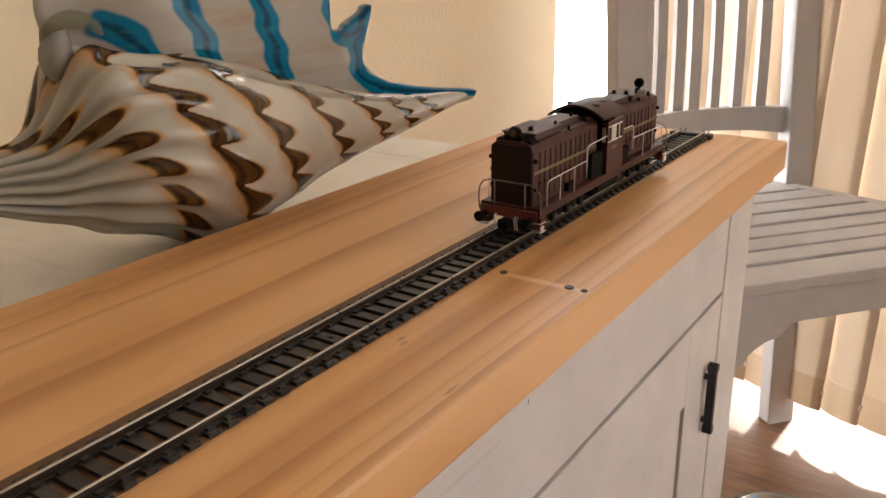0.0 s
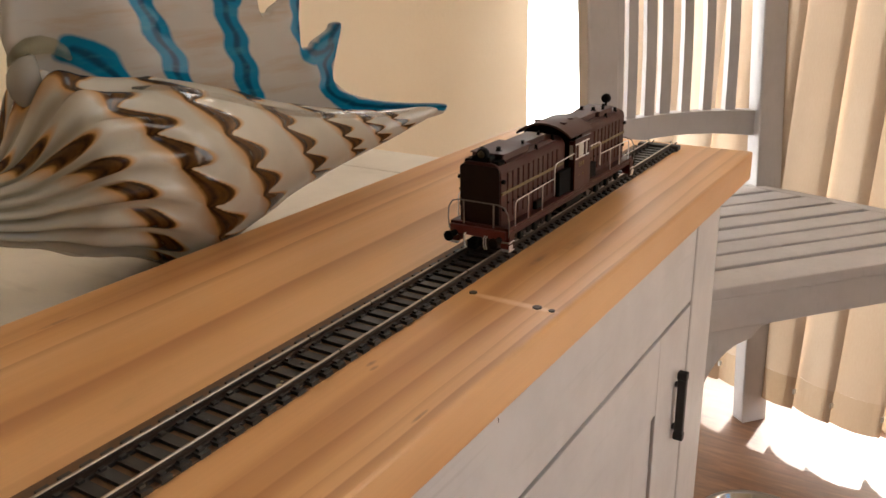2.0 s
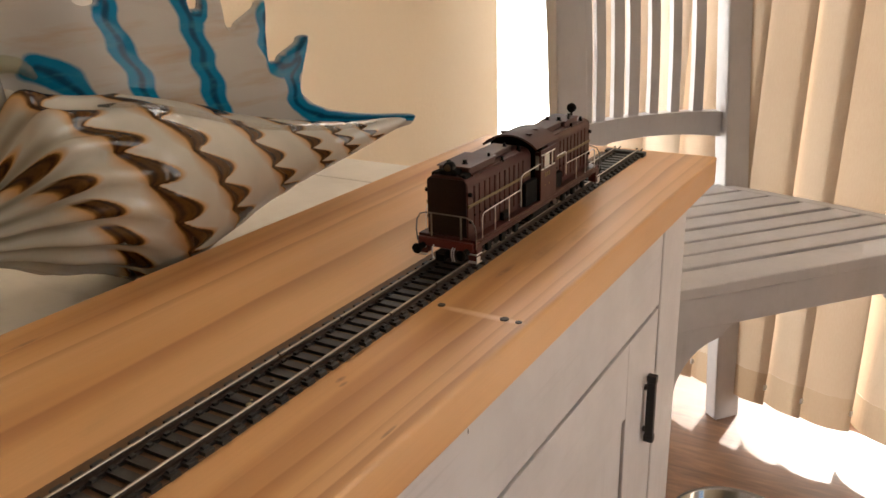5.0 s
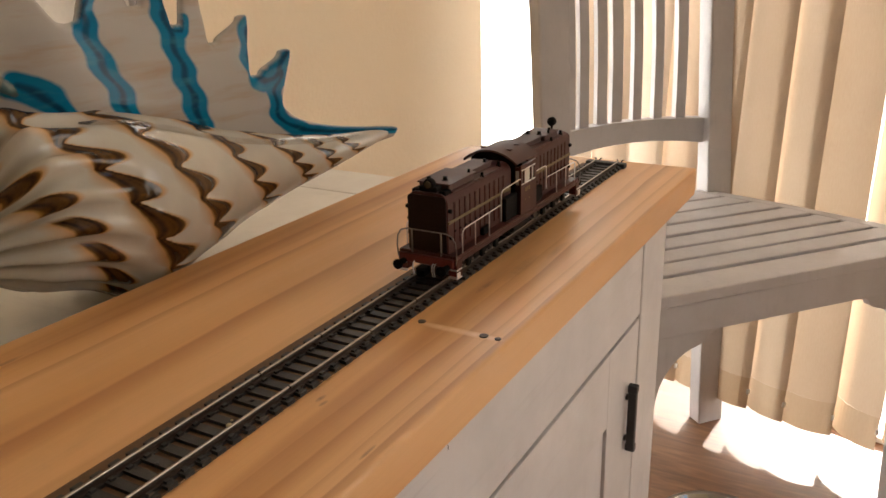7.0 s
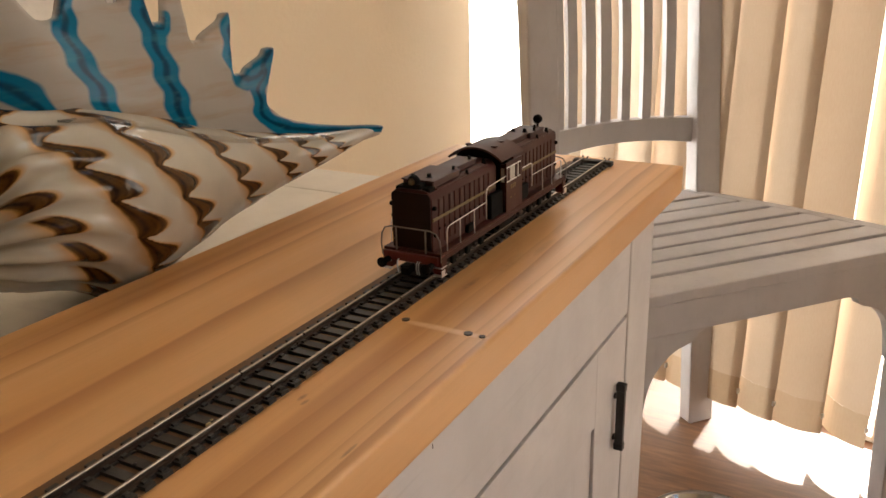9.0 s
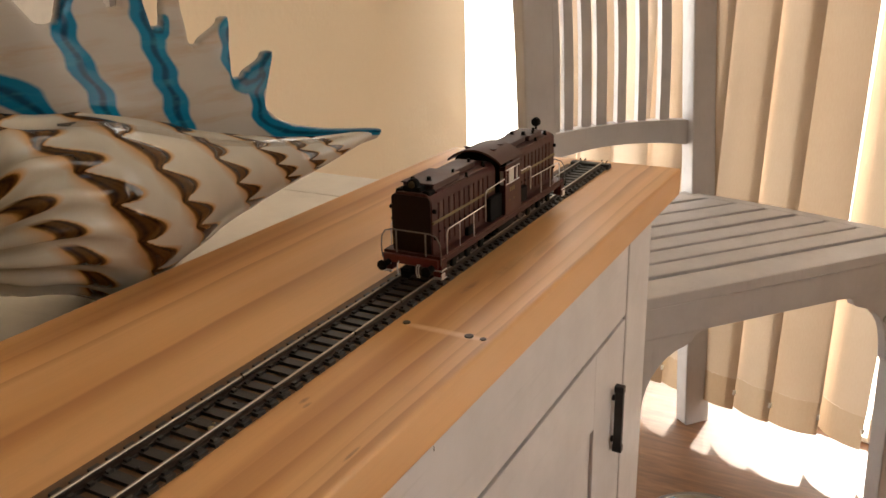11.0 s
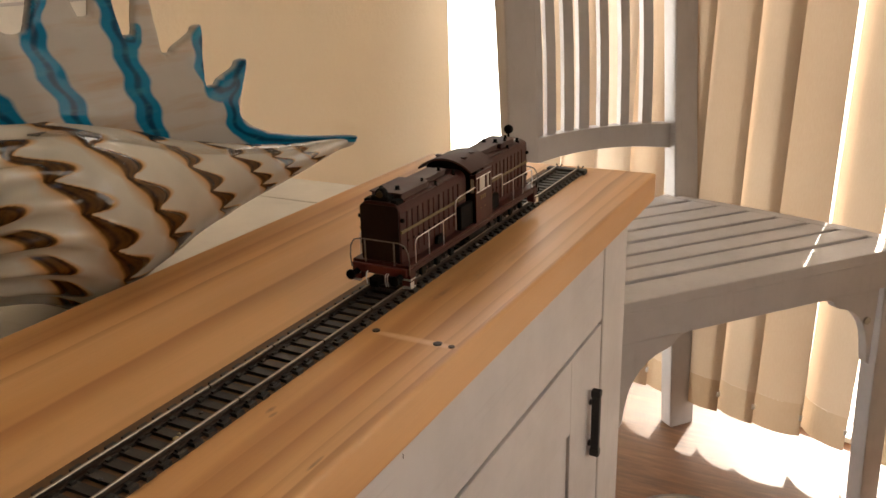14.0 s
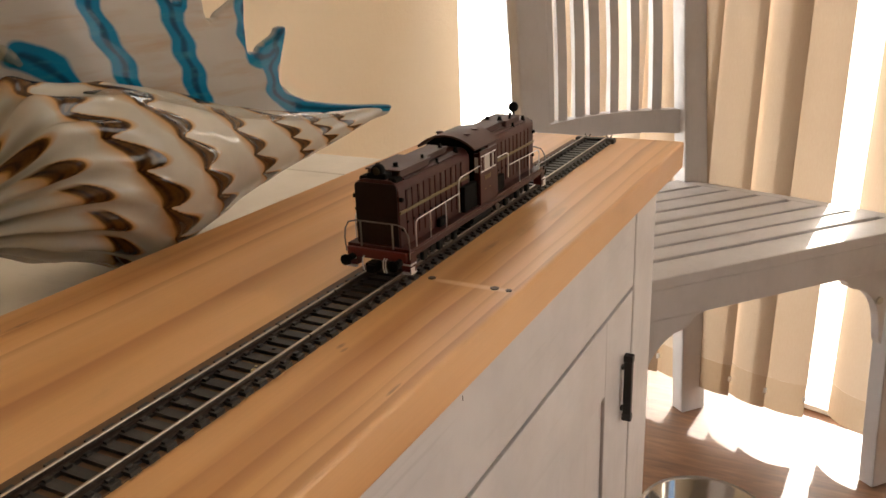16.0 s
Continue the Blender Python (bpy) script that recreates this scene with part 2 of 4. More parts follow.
def rod(points, radius, sides=8, bm=None, taper=None):
    """A round rod through the points, with closed ends."""
    b = bmesh.new()
    pts = [Vector(p) for p in points]
    rings, ref = [], None
    for i, p in enumerate(pts):
        d = (pts[min(i + 1, len(pts) - 1)] - pts[max(i - 1, 0)]).normalized()
        if ref is None:
            ref = d.orthogonal().normalized()
        ref = (ref - d * ref.dot(d)).normalized()
        s = d.cross(ref)
        r = radius * (taper[i] if taper else 1.0)
        rings.append([b.verts.new(p + r * (math.cos(a) * ref + math.sin(a) * s)) for a in (2 * math.pi * k / sides for k in range(sides))])
    for r0, r1 in zip(rings, rings[1:]):
        for k in range(sides):
            b.faces.new((r0[k], r0[(k + 1) % sides], r1[(k + 1) % sides], r1[k]))
    b.faces.new(rings[0][::-1]), b.faces.new(rings[-1])
    return b if bm is None else merge(bm, b)


def turned(profile, steps=32, bm=None, centre=(0, 0, 0), axis="z"):
    """A turned solid: (radius, height) pairs about an axis."""
    b = bmesh.new()
    rings = []
    for r, h in profile:
        ring = []
        for k in range(steps):
            a = 2 * math.pi * k / steps
            q = (r * math.cos(a), r * math.sin(a), h)
            q = {"z": q, "y": (q[0], q[2], q[1]), "x": (q[2], q[0], q[1])}[axis]
            ring.append(b.verts.new(Vector(q) + Vector(centre)))
        rings.append(ring)
    for r0, r1 in zip(rings, rings[1:]):
        for k in range(steps):
            b.faces.new((r0[k], r0[(k + 1) % steps], r1[(k + 1) % steps], r1[k]))
    b.faces.new(rings[0]), b.faces.new(rings[-1])
    bmesh.ops.recalc_face_normals(b, faces=b.faces)
    return b if bm is None else merge(bm, b)


def arc(cx, cy, r, a0, a1, n):
    return [(cx + r * math.cos(radians(a0 + (a1 - a0) * i / n)), cy + r * math.sin(radians(a0 + (a1 - a0) * i / n))) for i in range(n + 1)]


# ---------------------------------------------------------------- the room
def room():
    """Floor, walls with their openings, ceiling; paving outside."""
    tagged(part("floor", box(-0.62, 3.1, -6.0, 1.50, -0.12, 0.0), M["floor"]), "brown wood-grain floorboards with a worn sheen", "floor", kind="structure")
    tagged(part("ground", box(-60, 60, -60, 60, -0.30, -0.13), M["paving"]), "pale sunlit paving outside the patio door", "ground", kind="structure")
    west = box(WALL_X - 0.05, WALL_X, -6.0, 1.050, 0.0, 2.45)
    box(WALL_X - 0.05, WALL_X, 1.405, 1.50, 0.0, 2.45, bm=west)
    box(WALL_X - 0.05, WALL_X, 1.050, 1.405, 2.1, 2.45, bm=west)
    side = tagged(new("window_1"), "narrow full-height side window with clear glass, overexposed daylight behind", "window", kind="structure")
    part("window_sill", box(WALL_X - 0.05, WALL_X + 0.004, 1.050, 1.405, 0.001, 0.03, 0.002), M["alu"], side)
    pane = part("pane", box(WALL_X - 0.03, WALL_X - 0.025, 1.050, 1.405, 0.03, 2.1), M["glass"], side)
    pane.visible_shadow = False
    # glowing sheets added outside so that the openings come out white
    far_glow = Mat("overexposed_distance", (0, 0, 0), 1.0)
    far_glow.set("Emission Color", (1.0, 0.98, 0.94, 1)), far_glow.set("Emission Strength", 2.2)
    tagged(part("backdrop", box(-14.2, -14, -10, 60, -0.13, 5.0), far_glow.m), "plain glowing sheet standing in for the overexposed distance outside", "backdrop", kind="structure")
    tagged(part("backdrop", box(-14, 40, 60, 60.2, -0.13, 7.0), far_glow.m), "plain glowing sheet standing in for the overexposed distance outside", "backdrop", kind="structure")
    tagged(part("wall_west", west, M["plaster"]), "cream plaster wall with a rough texture", "wall", kind="structure")
    tagged(part("wall_south", box(-0.5, 3.0, -6.0, -5.88, 0.0, 2.45), M["plaster"]), "cream textured plaster wall", "wall", kind="structure")
    east = box(3.0, 3.12, -6.0, -0.5, 0.0, 2.45)
    box(3.0, 3.12, 1.1, 1.5, 0.0, 2.45, bm=east)
    box(3.0, 3.12, -0.5, 1.1, 0.0, 0.85, bm=east)
    box(3.0, 3.12, -0.5, 1.1, 2.05, 2.45, bm=east)
    tagged(part("wall_east", east, M["plaster"]), "cream plaster wall with a window opening", "wall", kind="structure")
    tagged(part("ceiling", box(-0.62, 3.12, -6.0, 1.50, 2.45, 2.55), M["ceiling"]), "plain white painted ceiling", "ceiling", kind="structure")
    # window wall, in its own space: x along the wall, y out of the room
    wall = tagged(new("wall_north"), "cream plaster wall round a wide patio door", "wall", kind="structure")
    wall.matrix_basis = Matrix.Translation(WIN) @ pose(0, 0, 0, 0, 0, math.degrees(math.atan2(WDIR.y, WDIR.x)))
    part("wall_panel", box(-0.05, 0.18, 0, 0.12, 0, 2.45), M["plaster"], wall)
    part("wall_panel", box(2.55, 3.9, 0, 0.12, 0, 2.45), M["plaster"], wall)
    part("lintel", box(0.18, 2.55, 0, 0.12, 2.1, 2.45), M["plaster"], wall)
    door = tagged(new("door_1"), "white aluminium sliding patio door with clear glass", "patio door", kind="structure")
    door.matrix_basis = wall.matrix_basis.copy()
    part("sill", box(0.18, 2.55, 0.0, 0.12, 0.001, 0.012, 0.002), M["alu"], door)
    for x in (0.18, 1.33, 2.49):
        part("stile", box(x, x + 0.06, 0.03, 0.075, 0.012, 2.1, 0.004), M["alu"], door)
    part("head", box(0.24, 2.49, 0.03, 0.075, 2.04, 2.1, 0.004), M["alu"], door)
    for x0, x1 in ((0.24, 1.33), (1.39, 2.49)):
        g = part("pane", box(x0, x1, 0.048, 0.054, 0.02, 2.04), M["glass"], door)
        g.visible_shadow = False
    base = box(WALL_X, WALL_X + 0.014, 0.3, 0.984, 0.0, 0.07, 0.003)
    tagged(part("baseboard", base, M["white"]), "white painted skirting along the plaster wall", "baseboard", kind="structure")
    # white panelled frame on the wall behind the ornament
    fr = thing("wall_frame", "white painted square frame hung on the plaster wall", "frame", (WALL_X, 0.19, 0.88))
    for y0, y1, z0, z1 in ((-0.1, 0.1, -0.1, -0.08), (-0.1, 0.1, 0.08, 0.1), (-0.1, -0.08, -0.08, 0.08), (0.08, 0.1, -0.08, 0.08)):
        part("frame_bar", box(0.0, 0.014, y0, y1, z0, z1, 0.002), M["white"], fr)
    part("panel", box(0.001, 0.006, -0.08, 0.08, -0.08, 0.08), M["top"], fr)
    for z in (-0.045, -0.01, 0.025):
        part("moulding", box(0.006, 0.009, -0.08, 0.08, z, z + 0.003, 0.001), M["white"], fr)


# ---------------------------------------------------------------- cabinet, board
def cabinet():
    fx = 0.0466
    cab = thing("cabinet", "white painted cabinet with a panelled door, brushed paint worn at edges", "cabinet")
    part("body", box(-0.49, fx - 0.02, -0.80, 0.284, 0.0, ZW - 0.022), M["white_up"], cab)
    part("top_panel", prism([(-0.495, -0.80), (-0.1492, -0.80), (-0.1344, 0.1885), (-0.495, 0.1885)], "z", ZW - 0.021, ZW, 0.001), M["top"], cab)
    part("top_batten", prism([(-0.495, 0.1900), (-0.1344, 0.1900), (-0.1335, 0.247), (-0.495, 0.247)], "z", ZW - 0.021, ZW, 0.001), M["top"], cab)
    part("top_support", prism([(-0.1488, -0.80), (fx - 0.021, -0.80), (fx - 0.021, 0.284), (-0.1326, 0.284)], "z", ZW - 0.021, ZB - 0.0216), M["white"], cab)
    part("top_rail", box(fx - 0.0195, fx, -0.80, 0.2285, 0.6098, ZB - 0.0220, 0.0012), M["white"], cab)
    part("corner_post", box(fx - 0.0195, fx + 0.0004, 0.2300, 0.288, 0.0, ZB - 0.0220, 0.002), M["white_up"], cab)
    door = part("door", box(fx - 0.019, fx - 0.0024, -0.239, 0.162, 0.06, 0.549), M["white_up"], cab, "white framed door with a recessed panel")
    for y0, y1, z0, z1, m in ((0.1625, 0.2275, 0.03, 0.6068, "white_up"), (-0.304, -0.2395, 0.03, 0.6068, "white_up"),
                              (-0.2392, 0.1623, 0.5495, 0.6068, "white"), (-0.239, 0.162, 0.03, 0.0945, "white")):
        part("door_frame_bar", box(fx - 0.0185, fx, y0, y1, z0, z1, 0.0004, 1), M[m], door)
    # dark backing strip: the shade in the door gap put into its colour
    part("shadow_gap", box(fx - 0.0198, fx - 0.012, -0.80, 0.2295, 0.600, 0.6096), M["groove"], cab)
    bar = box(fx + 0.0018, fx + 0.0082, 0.2030, 0.2078, 0.5090, 0.5640, 0.0010)
    for z in (0.5090, 0.5580):
        box(fx + 0.0014, fx + 0.0086, 0.2026, 0.2082, z, z + 0.006, 0.0006, 1, bm=bar)
    h = part("handle", bar, M["black"], door, "flat black iron bar handle")
    for z in (0.5185, 0.5530):
        part("handle_foot", turned([(0.0024, fx), (0.0024, fx + 0.001), (0.0015, fx + 0.002), (0.0015, fx + 0.0020)], 12, axis="x", centre=(0, 0.2054, z)), M["black"], h)
    part("paint_chip", prism([(-0.0610, 0.6612), (-0.0606, 0.6613), (-0.0607, 0.6634), (-0.0610, 0.6638)], "x", fx - 0.001, fx + 0.0002), M["groove"], cab, "small dark chip in the paint")
    part("side_panel", box(fx - 0.0195, fx, -0.80, -0.306, 0.0, 0.607, 0.0012), M["white_up"], cab)

    board = tagged(new("pine_board"), "long oiled pine board with dark grain lying on the white cabinet", "board")
    bm = prism([(-0.148, -0.80), (0.0635, -0.80), (0.0635, 0.300), (-0.1315, 0.300)], "z", ZB - 0.0214, ZB)
    bmesh.ops.bevel(bm, geom=list(bm.edges), offset=0.0018, segments=3, affect="EDGES", profile=0.5)
    part("plank", bm, M["pine"], board, smooth=False)
    plug = speckled("dark_screw_plug", (0.07, 0.05, 0.035), 0.5)
    for x, y, r in ((0.019, -0.034, 0.0019), (0.0515, -0.035, 0.0021), (0.0585, -0.0352, 0.0015)):
        part("screw_plug", turned([(r * 0.9, -0.0005), (r, 0.0004), (r * 0.7, 0.00055), (r * 0.02, 0.0005)], 16, centre=(x, y, ZB)), plug, board)
    return cab


# ---------------------------------------------------------------- track
def track():
    tr = thing("model_track", "model railway track with dark plastic sleepers and steel rails", "track", (0, 0, ZB))
    plastic = Mat("dark_brown_sleeper_plastic", (0.022, 0.019, 0.017), 0.6)
    n = plastic.noise(plastic.coord.outputs["Object"], 900.0, 4)
    plastic.set("Base Color", plastic.mix(plastic.math("MULTIPLY_ADD", plastic.each(), 0.5, plastic.math("MULTIPLY", n, 0.5)), (0.016, 0.014, 0.013), (0.040, 0.033, 0.028)))
    plastic.bump(n, 0.3, 0.0003)
    rust = speckled("brown_rail_side", (0.035, 0.021, 0.013), 0.6, 0.3, 800)
    bright = speckled("worn_rail_head", (0.30, 0.25, 0.20), 0.34, 1.0, 600, 0.3)
    h = RAIL - ZB
    joints = {-1: (-0.80, -0.114, -0.074, 0.279), 1: (-0.80, -0.117, -0.061, -0.022, 0.279)}
    for side, cuts in joints.items():
        x = side * 0.0087
        for y0, y1 in zip(cuts, cuts[1:]):
            foot = [(-0.0015, 0.0021), (0.0015, 0.0021), (0.0014, 0.0025), (0.0004, 0.0028), (0.0004, h - 0.0012), (0.00075, h - 0.0009),
                    (0.00075, h - 0.0003), (-0.00075, h - 0.0003), (-0.00075, h - 0.0009), (-0.0004, h - 0.0012), (-0.0004, 0.0028), (-0.0014, 0.0025)]
            r = part("rail", prism([(x + a, b) for a, b in foot], "y", y0 + 0.0004, y1 - 0.0004), rust, tr)
            part("rail_head", prism([(x - 0.0006, h - 0.0003), (x + 0.0006, h - 0.0003), (x + 0.0004, h), (x - 0.0004, h)], "y", y0 + 0.0004, y1 - 0.0004), bright, r, "bright worn rail top")
        for y in cuts[1:-1]:
            part("rail_joiner", box(x - 0.0018, x + 0.0018, y - 0.006, y + 0.006, 0.0019, 0.0031, 0.0003, 1), rust, tr, "brown metal rail joiner")
        # thin web under each rail
        part("web", box(x - 0.0016, x + 0.0016, -0.80, 0.278, 0.0, 0.0014), plastic.m, tr)
    # added brown strip puts the shade between and beside the sleepers into colour
    track_shade = speckled("brown_track_shade", (0.12, 0.062, 0.029), 0.8, 0.0, 400, 0.5)
    part("underlay", box(-0.0200, 0.0130, -0.80, 0.2785, 0.0, 0.0006), track_shade, tr, "thin brown strip standing in for shade around the sleepers")
    # joiner tongues at the open end
    for x in (-0.0087, 0.0087):
        for dx in (-0.0012, 0.0012):
            part("end_tongue", rod([(x + dx, 0.276, 0.0030), (x + dx * 1.3, 0.281, 0.0032), (x + dx * 1.8, 0.2835, 0.0046)], 0.00055, 6), rust, tr)
    part("end_tie", box(-0.0155, 0.0155, 0.2725, 0.279, 0.0, 0.0040, 0.0006, 1), plastic.m, tr)
    # a blob of glue and a fixing pin between the rails
    glue = Mat("clear_glue", (0.5, 0.42, 0.25), 0.15).m
    for x, y, r in ((0.0045, -0.146, 0.0013), (0.0065, -0.148, 0.0008), (0.003, -0.143, 0.0007)):
        part("glue_blob", turned([(r, 0.0018), (r * 0.8, 0.0018 + r * 0.5), (r * 0.3, 0.0018 + r * 0.75)], 10, centre=(x, y, 0)), glue, tr)
    for y in (-0.1285, -0.176):
        part("track_pin", turned([(0.0009, 0.0018), (0.0009, 0.0023), (0.0004, 0.0026)], 10, centre=(0.0, y, 0)), M["black"], tr)
    tie = box(-0.0148, 0.0134, -0.0021, 0.0021, 0.0003, 0.0020)
    for x in (-0.0087, 0.0087):
        for dx in (-0.0023, 0.0023):
            box(x + dx - 0.0008, x + dx + 0.0008, -0.0011, 0.0011, 0.002, 0.0030, bm=tie)
    first = part("sleeper", tie, plastic.m, tr)
    first.location.y = 0.2695
    for i in range(1, 118):
        o = first.copy()
        scene.collection.objects.link(o)
        o.location.y = 0.2695 - i * 0.00752
        o.location.x = 0.00015 * math.sin(i * 2.3)


room()
cabinet()
track()


# ---------------------------------------------------------------- chair
CH = Matrix.Translation((-0.047, 0.642, 0.0)) @ pose(0, 0, 0, 0, 0, 50.0)   # x along the front, y to the back


def chair():
    ch = tagged(new("slatted_chair"), "whitewashed wooden chair with slatted seat and slatted back", "chair")
    ch.matrix_basis = CH
    w = M["chair"]
    x0, x1, back = -0.060, 0.503, 0.385

    def inset(y):
        """How far the rounded sides draw in towards the back."""
        return 0.15 * (max(0.0, y) / back) ** 1.3
    # seat: frame and slats
    seat = part("seat_frame", box(x0 + 0.02, x1 - 0.02, 0.004, 0.03, 0.405, 0.4335, 0.002), w, ch)
    part("rear_bar", box(x0 + 0.16, x1 - 0.16, back - 0.035, back - 0.01, 0.405, 0.4335, 0.002), w, seat)
    steps = [back * i / 14 for i in range(15)]
    for sx, xe in ((1, x0), (-1, x1)):
        run = [(xe + sx * (inset(y) + (0.0 if y > 0.01 else 0.006)), y) for y in steps]
        part("side_bar", prism([(x + sx * 0.012, y) for x, y in run[1:]] + [(x + sx * 0.040, y) for x, y in run[:0:-1]], "z", 0.405, 0.4335, 0.001), w, seat)
        part("side_board", prism(run + [(x + sx * 0.024, y) for x, y in run[::-1]], "z", 0.4335, 0.450, 0.0025), w, seat)
    edges = [-0.004, 0.053, 0.099, 0.145, 0.191, 0.238, 0.287, 0.334, back]
    for i, (a, b) in enumerate(zip(edges, edges[1:])):
        y0, y1 = a + (0.0 if i == 0 else 0.0042), b - 0.0042
        ends = [(x0 + 0.022 + inset(y0), y0), (x1 - 0.022 - inset(y0), y0), (x1 - 0.022 - inset(y1), y1), (x0 + 0.022 + inset(y1), y1)]
        part("seat_slat", prism(ends, "z", 0.4335, 0.4495 + 0.0006 * math.sin(i * 1.7), 0.0018), w, ch)
    # aprons with curved brackets
    part("front_apron", box(x0 + 0.03, x1 - 0.03, 0.000, 0.022, 0.388, 0.4332, 0.002), w, ch)
    part("back_apron", box(x0 + 0.17, x1 - 0.17, back - 0.05, back - 0.03, 0.388, 0.404, 0.002), w, ch)
    for xe, sx in ((x0, 1), (x1, -1)):
        run = [(xe + sx * (inset(y) + 0.020), y) for y in steps[1:13]]
        part("side_apron", prism(run + [(x + sx * 0.016, y) for x, y in run[::-1]], "z", 0.388, 0.4045, 0.001), w, ch)
    for sx, xe in ((1, x0 + 0.062), (-1, x1 - 0.062)):
        scroll = [(-0.004, 0.405), (0.110, 0.405), (0.110, 0.3865), (0.092, 0.3845), (0.083, 0.380), (0.079, 0.372)]
        scroll += [(0.079 - 0.073 * math.sin(radians(b)), 0.286 + 0.082 * math.cos(radians(b))) for b in (8, 20, 32, 44, 56, 68, 80)] + [(0.002, 0.270), (-0.004, 0.262)]
        part("bracket", prism([(xe + sx * c, d) for c, d in scroll], "y", 0.004, 0.019, 0.0012), w, ch)
    part("bracket_bolt", turned([(0.006, 0.0), (0.006, 0.003), (0.003, 0.005)], 12, axis="y", centre=(x1 - 0.078, -0.0005, 0.340)), speckled("dull_zinc", (0.4, 0.38, 0.34), 0.4, 0.9), ch)
    # front legs, slightly splayed
    for xe, d in ((x0 + 0.006, -1), (x1 - 0.050, 1)):
        part("front_leg", prism([(xe, 0.404), (xe + 0.046, 0.404), (xe + 0.044 + d * 0.003, 0.2), (xe + 0.043 + d * 0.012, 0.0), (xe + 0.005 + d * 0.012, 0.0), (xe + 0.003 + d * 0.003, 0.2)], "y", 0.001, 0.030, 0.002), w, ch)
    # back posts: upright below the seat, leaning back above
    for xe in (0.024, 0.345):
        p = [(0.332, 0.0), (0.362, 0.0), (0.392, 0.40), (0.398, 0.50), (0.428, 0.80), (0.462, 1.02), (0.434, 1.02), (0.392, 0.80), (0.366, 0.50), (0.358, 0.40)]
        part("back_post", prism(p, "x", xe, xe + 0.054, 0.003), w, ch)

    def yb(z):
        return 0.376 + 0.12 * (z - 0.45)

    def bow(x):
        return 0.022 * (1 - ((x - 0.212) / 0.135) ** 2)
    # bowed lower and upper rails
    for z0, z1, arch in ((0.534, 0.577, 0.008), (0.95, 1.02, 0.02)):
        bm = bmesh.new()
        rows = []
        for i in range(17):
            x = 0.077 + 0.269 * i / 16
            lift = arch * (1 - ((x - 0.212) / 0.135) ** 2)
            y = yb(z0) + bow(x)
            rows.append([bm.verts.new(q) for q in ((x, y, z0 + lift), (x, y, z1 + lift * 0.3), (x, y + 0.022, z1 + lift * 0.3), (x, y + 0.022, z0 + lift))])
        for a, b in zip(rows, rows[1:]):
            for k in range(4):
                bm.faces.new((a[k], a[(k + 1) % 4], b[(k + 1) % 4], b[k]))
        bm.faces.new(rows[0]), bm.faces.new(rows[-1])
        bmesh.ops.recalc_face_normals(bm, faces=bm.faces)
        part("back_rail", bm, w, ch)
    for x, half in ((0.0935, 0.006), (0.1195, 0.0085), (0.157, 0.0095), (0.188, 0.0100), (0.228, 0.0085), (0.2675, 0.0085), (0.3085, 0.0100)):
        bm = bmesh.new()
        rows = []
        for j in range(9):
            z = 0.572 + 0.40 * j / 8
            y = yb(z) + bow(x) + 0.004 - 0.012 * math.sin(math.pi * j / 8)
            rows.append([bm.verts.new(q) for q in ((x - half, y, z), (x + half, y, z), (x + half, y + 0.012, z), (x - half, y + 0.012, z))])
        for a, b in zip(rows, rows[1:]):
            for k in range(4):
                bm.faces.new((a[k], a[(k + 1) % 4], b[(k + 1) % 4], b[k]))
        bm.faces.new(rows[0]), bm.faces.new(rows[-1])
        bmesh.ops.recalc_face_normals(bm, faces=bm.faces)
        part("back_slat", bm, w, ch)


# ---------------------------------------------------------------- vertical blinds
BLINDS = []


def blind_slat(x, y, turn, lean=2.0):
    """One hanging slat; its origin is the middle of its lower edge, its width along local x."""
    sl = thing("vertical_blind", "cream cloth vertical blind slat hanging at the patio door", "blind", (x, y - 0.025, 0.045), "vertical blind slats")
    sl.matrix_basis = pose(x, y - 0.025, 0.045, -lean, 0, turn)
    half, n = 0.049, 12

    def sheet(z0, z1, off, wide):
        b = bmesh.new()
        cols = [[b.verts.new((u * wide, -0.014 * (1 - u * u) + off, z)) for z in (z0, 0.5 * (z0 + z1), z1)] for u in (-1 + 2 * i / n for i in range(n + 1))]
        for a, c in zip(cols, cols[1:]):
            for k in range(2):
                b.faces.new((a[k], c[k], c[k + 1], a[k + 1]))
        return b
    part("cloth", sheet(0.0622, 1.985, 0.0, half), M["blind"], sl, smooth=True)
    part("hem", sheet(0.0, 0.0624, -0.0006, half - 0.0005), M["blind_hem"], sl, "darker weighted hem pocket")
    for s in (-1, 1):
        part("chain_clip", box(s * (half - 0.002) - 0.002, s * (half - 0.002) + 0.002, -0.003, 0.003, 0.030, 0.040, 0.0008, 1), M["alu"], sl)
    BLINDS.append(sl)
    return sl


def blinds():
    rail = tagged(new("blind_head_rail"), "white aluminium head rail of the vertical blinds", "blind rail")
    rail.matrix_basis = Matrix.Translation(WIN + WNOR * 0.055) @ pose(0, 0, 0, 0, 0, -17.0)
    part("track_rail", box(0.02, 2.5, -0.03, 0.03, 2.04, 2.09, 0.003), M["alu"], rail)
    # slats left to right: place of the lower edge and turn
    spots = [(-0.415, 1.300, -24), (-0.335, 1.276, -30), (-0.258, 1.250, -26), (-0.185, 1.232, -32), (-0.118, 1.212, -28),
             (-0.042, 1.186, -28), (0.026, 1.170, -34), (0.101, 1.148, -14), (0.181, 1.148, -40), (0.263, 1.126, -43), (0.352, 1.098, -36), (0.43, 1.075, -34)] + [(0.51 + 0.08 * i, 1.05 - 0.0245 * i, -34 + 5 * math.sin(i * 2.1)) for i in range(7)]
    for s in spots:
        blind_slat(*s)


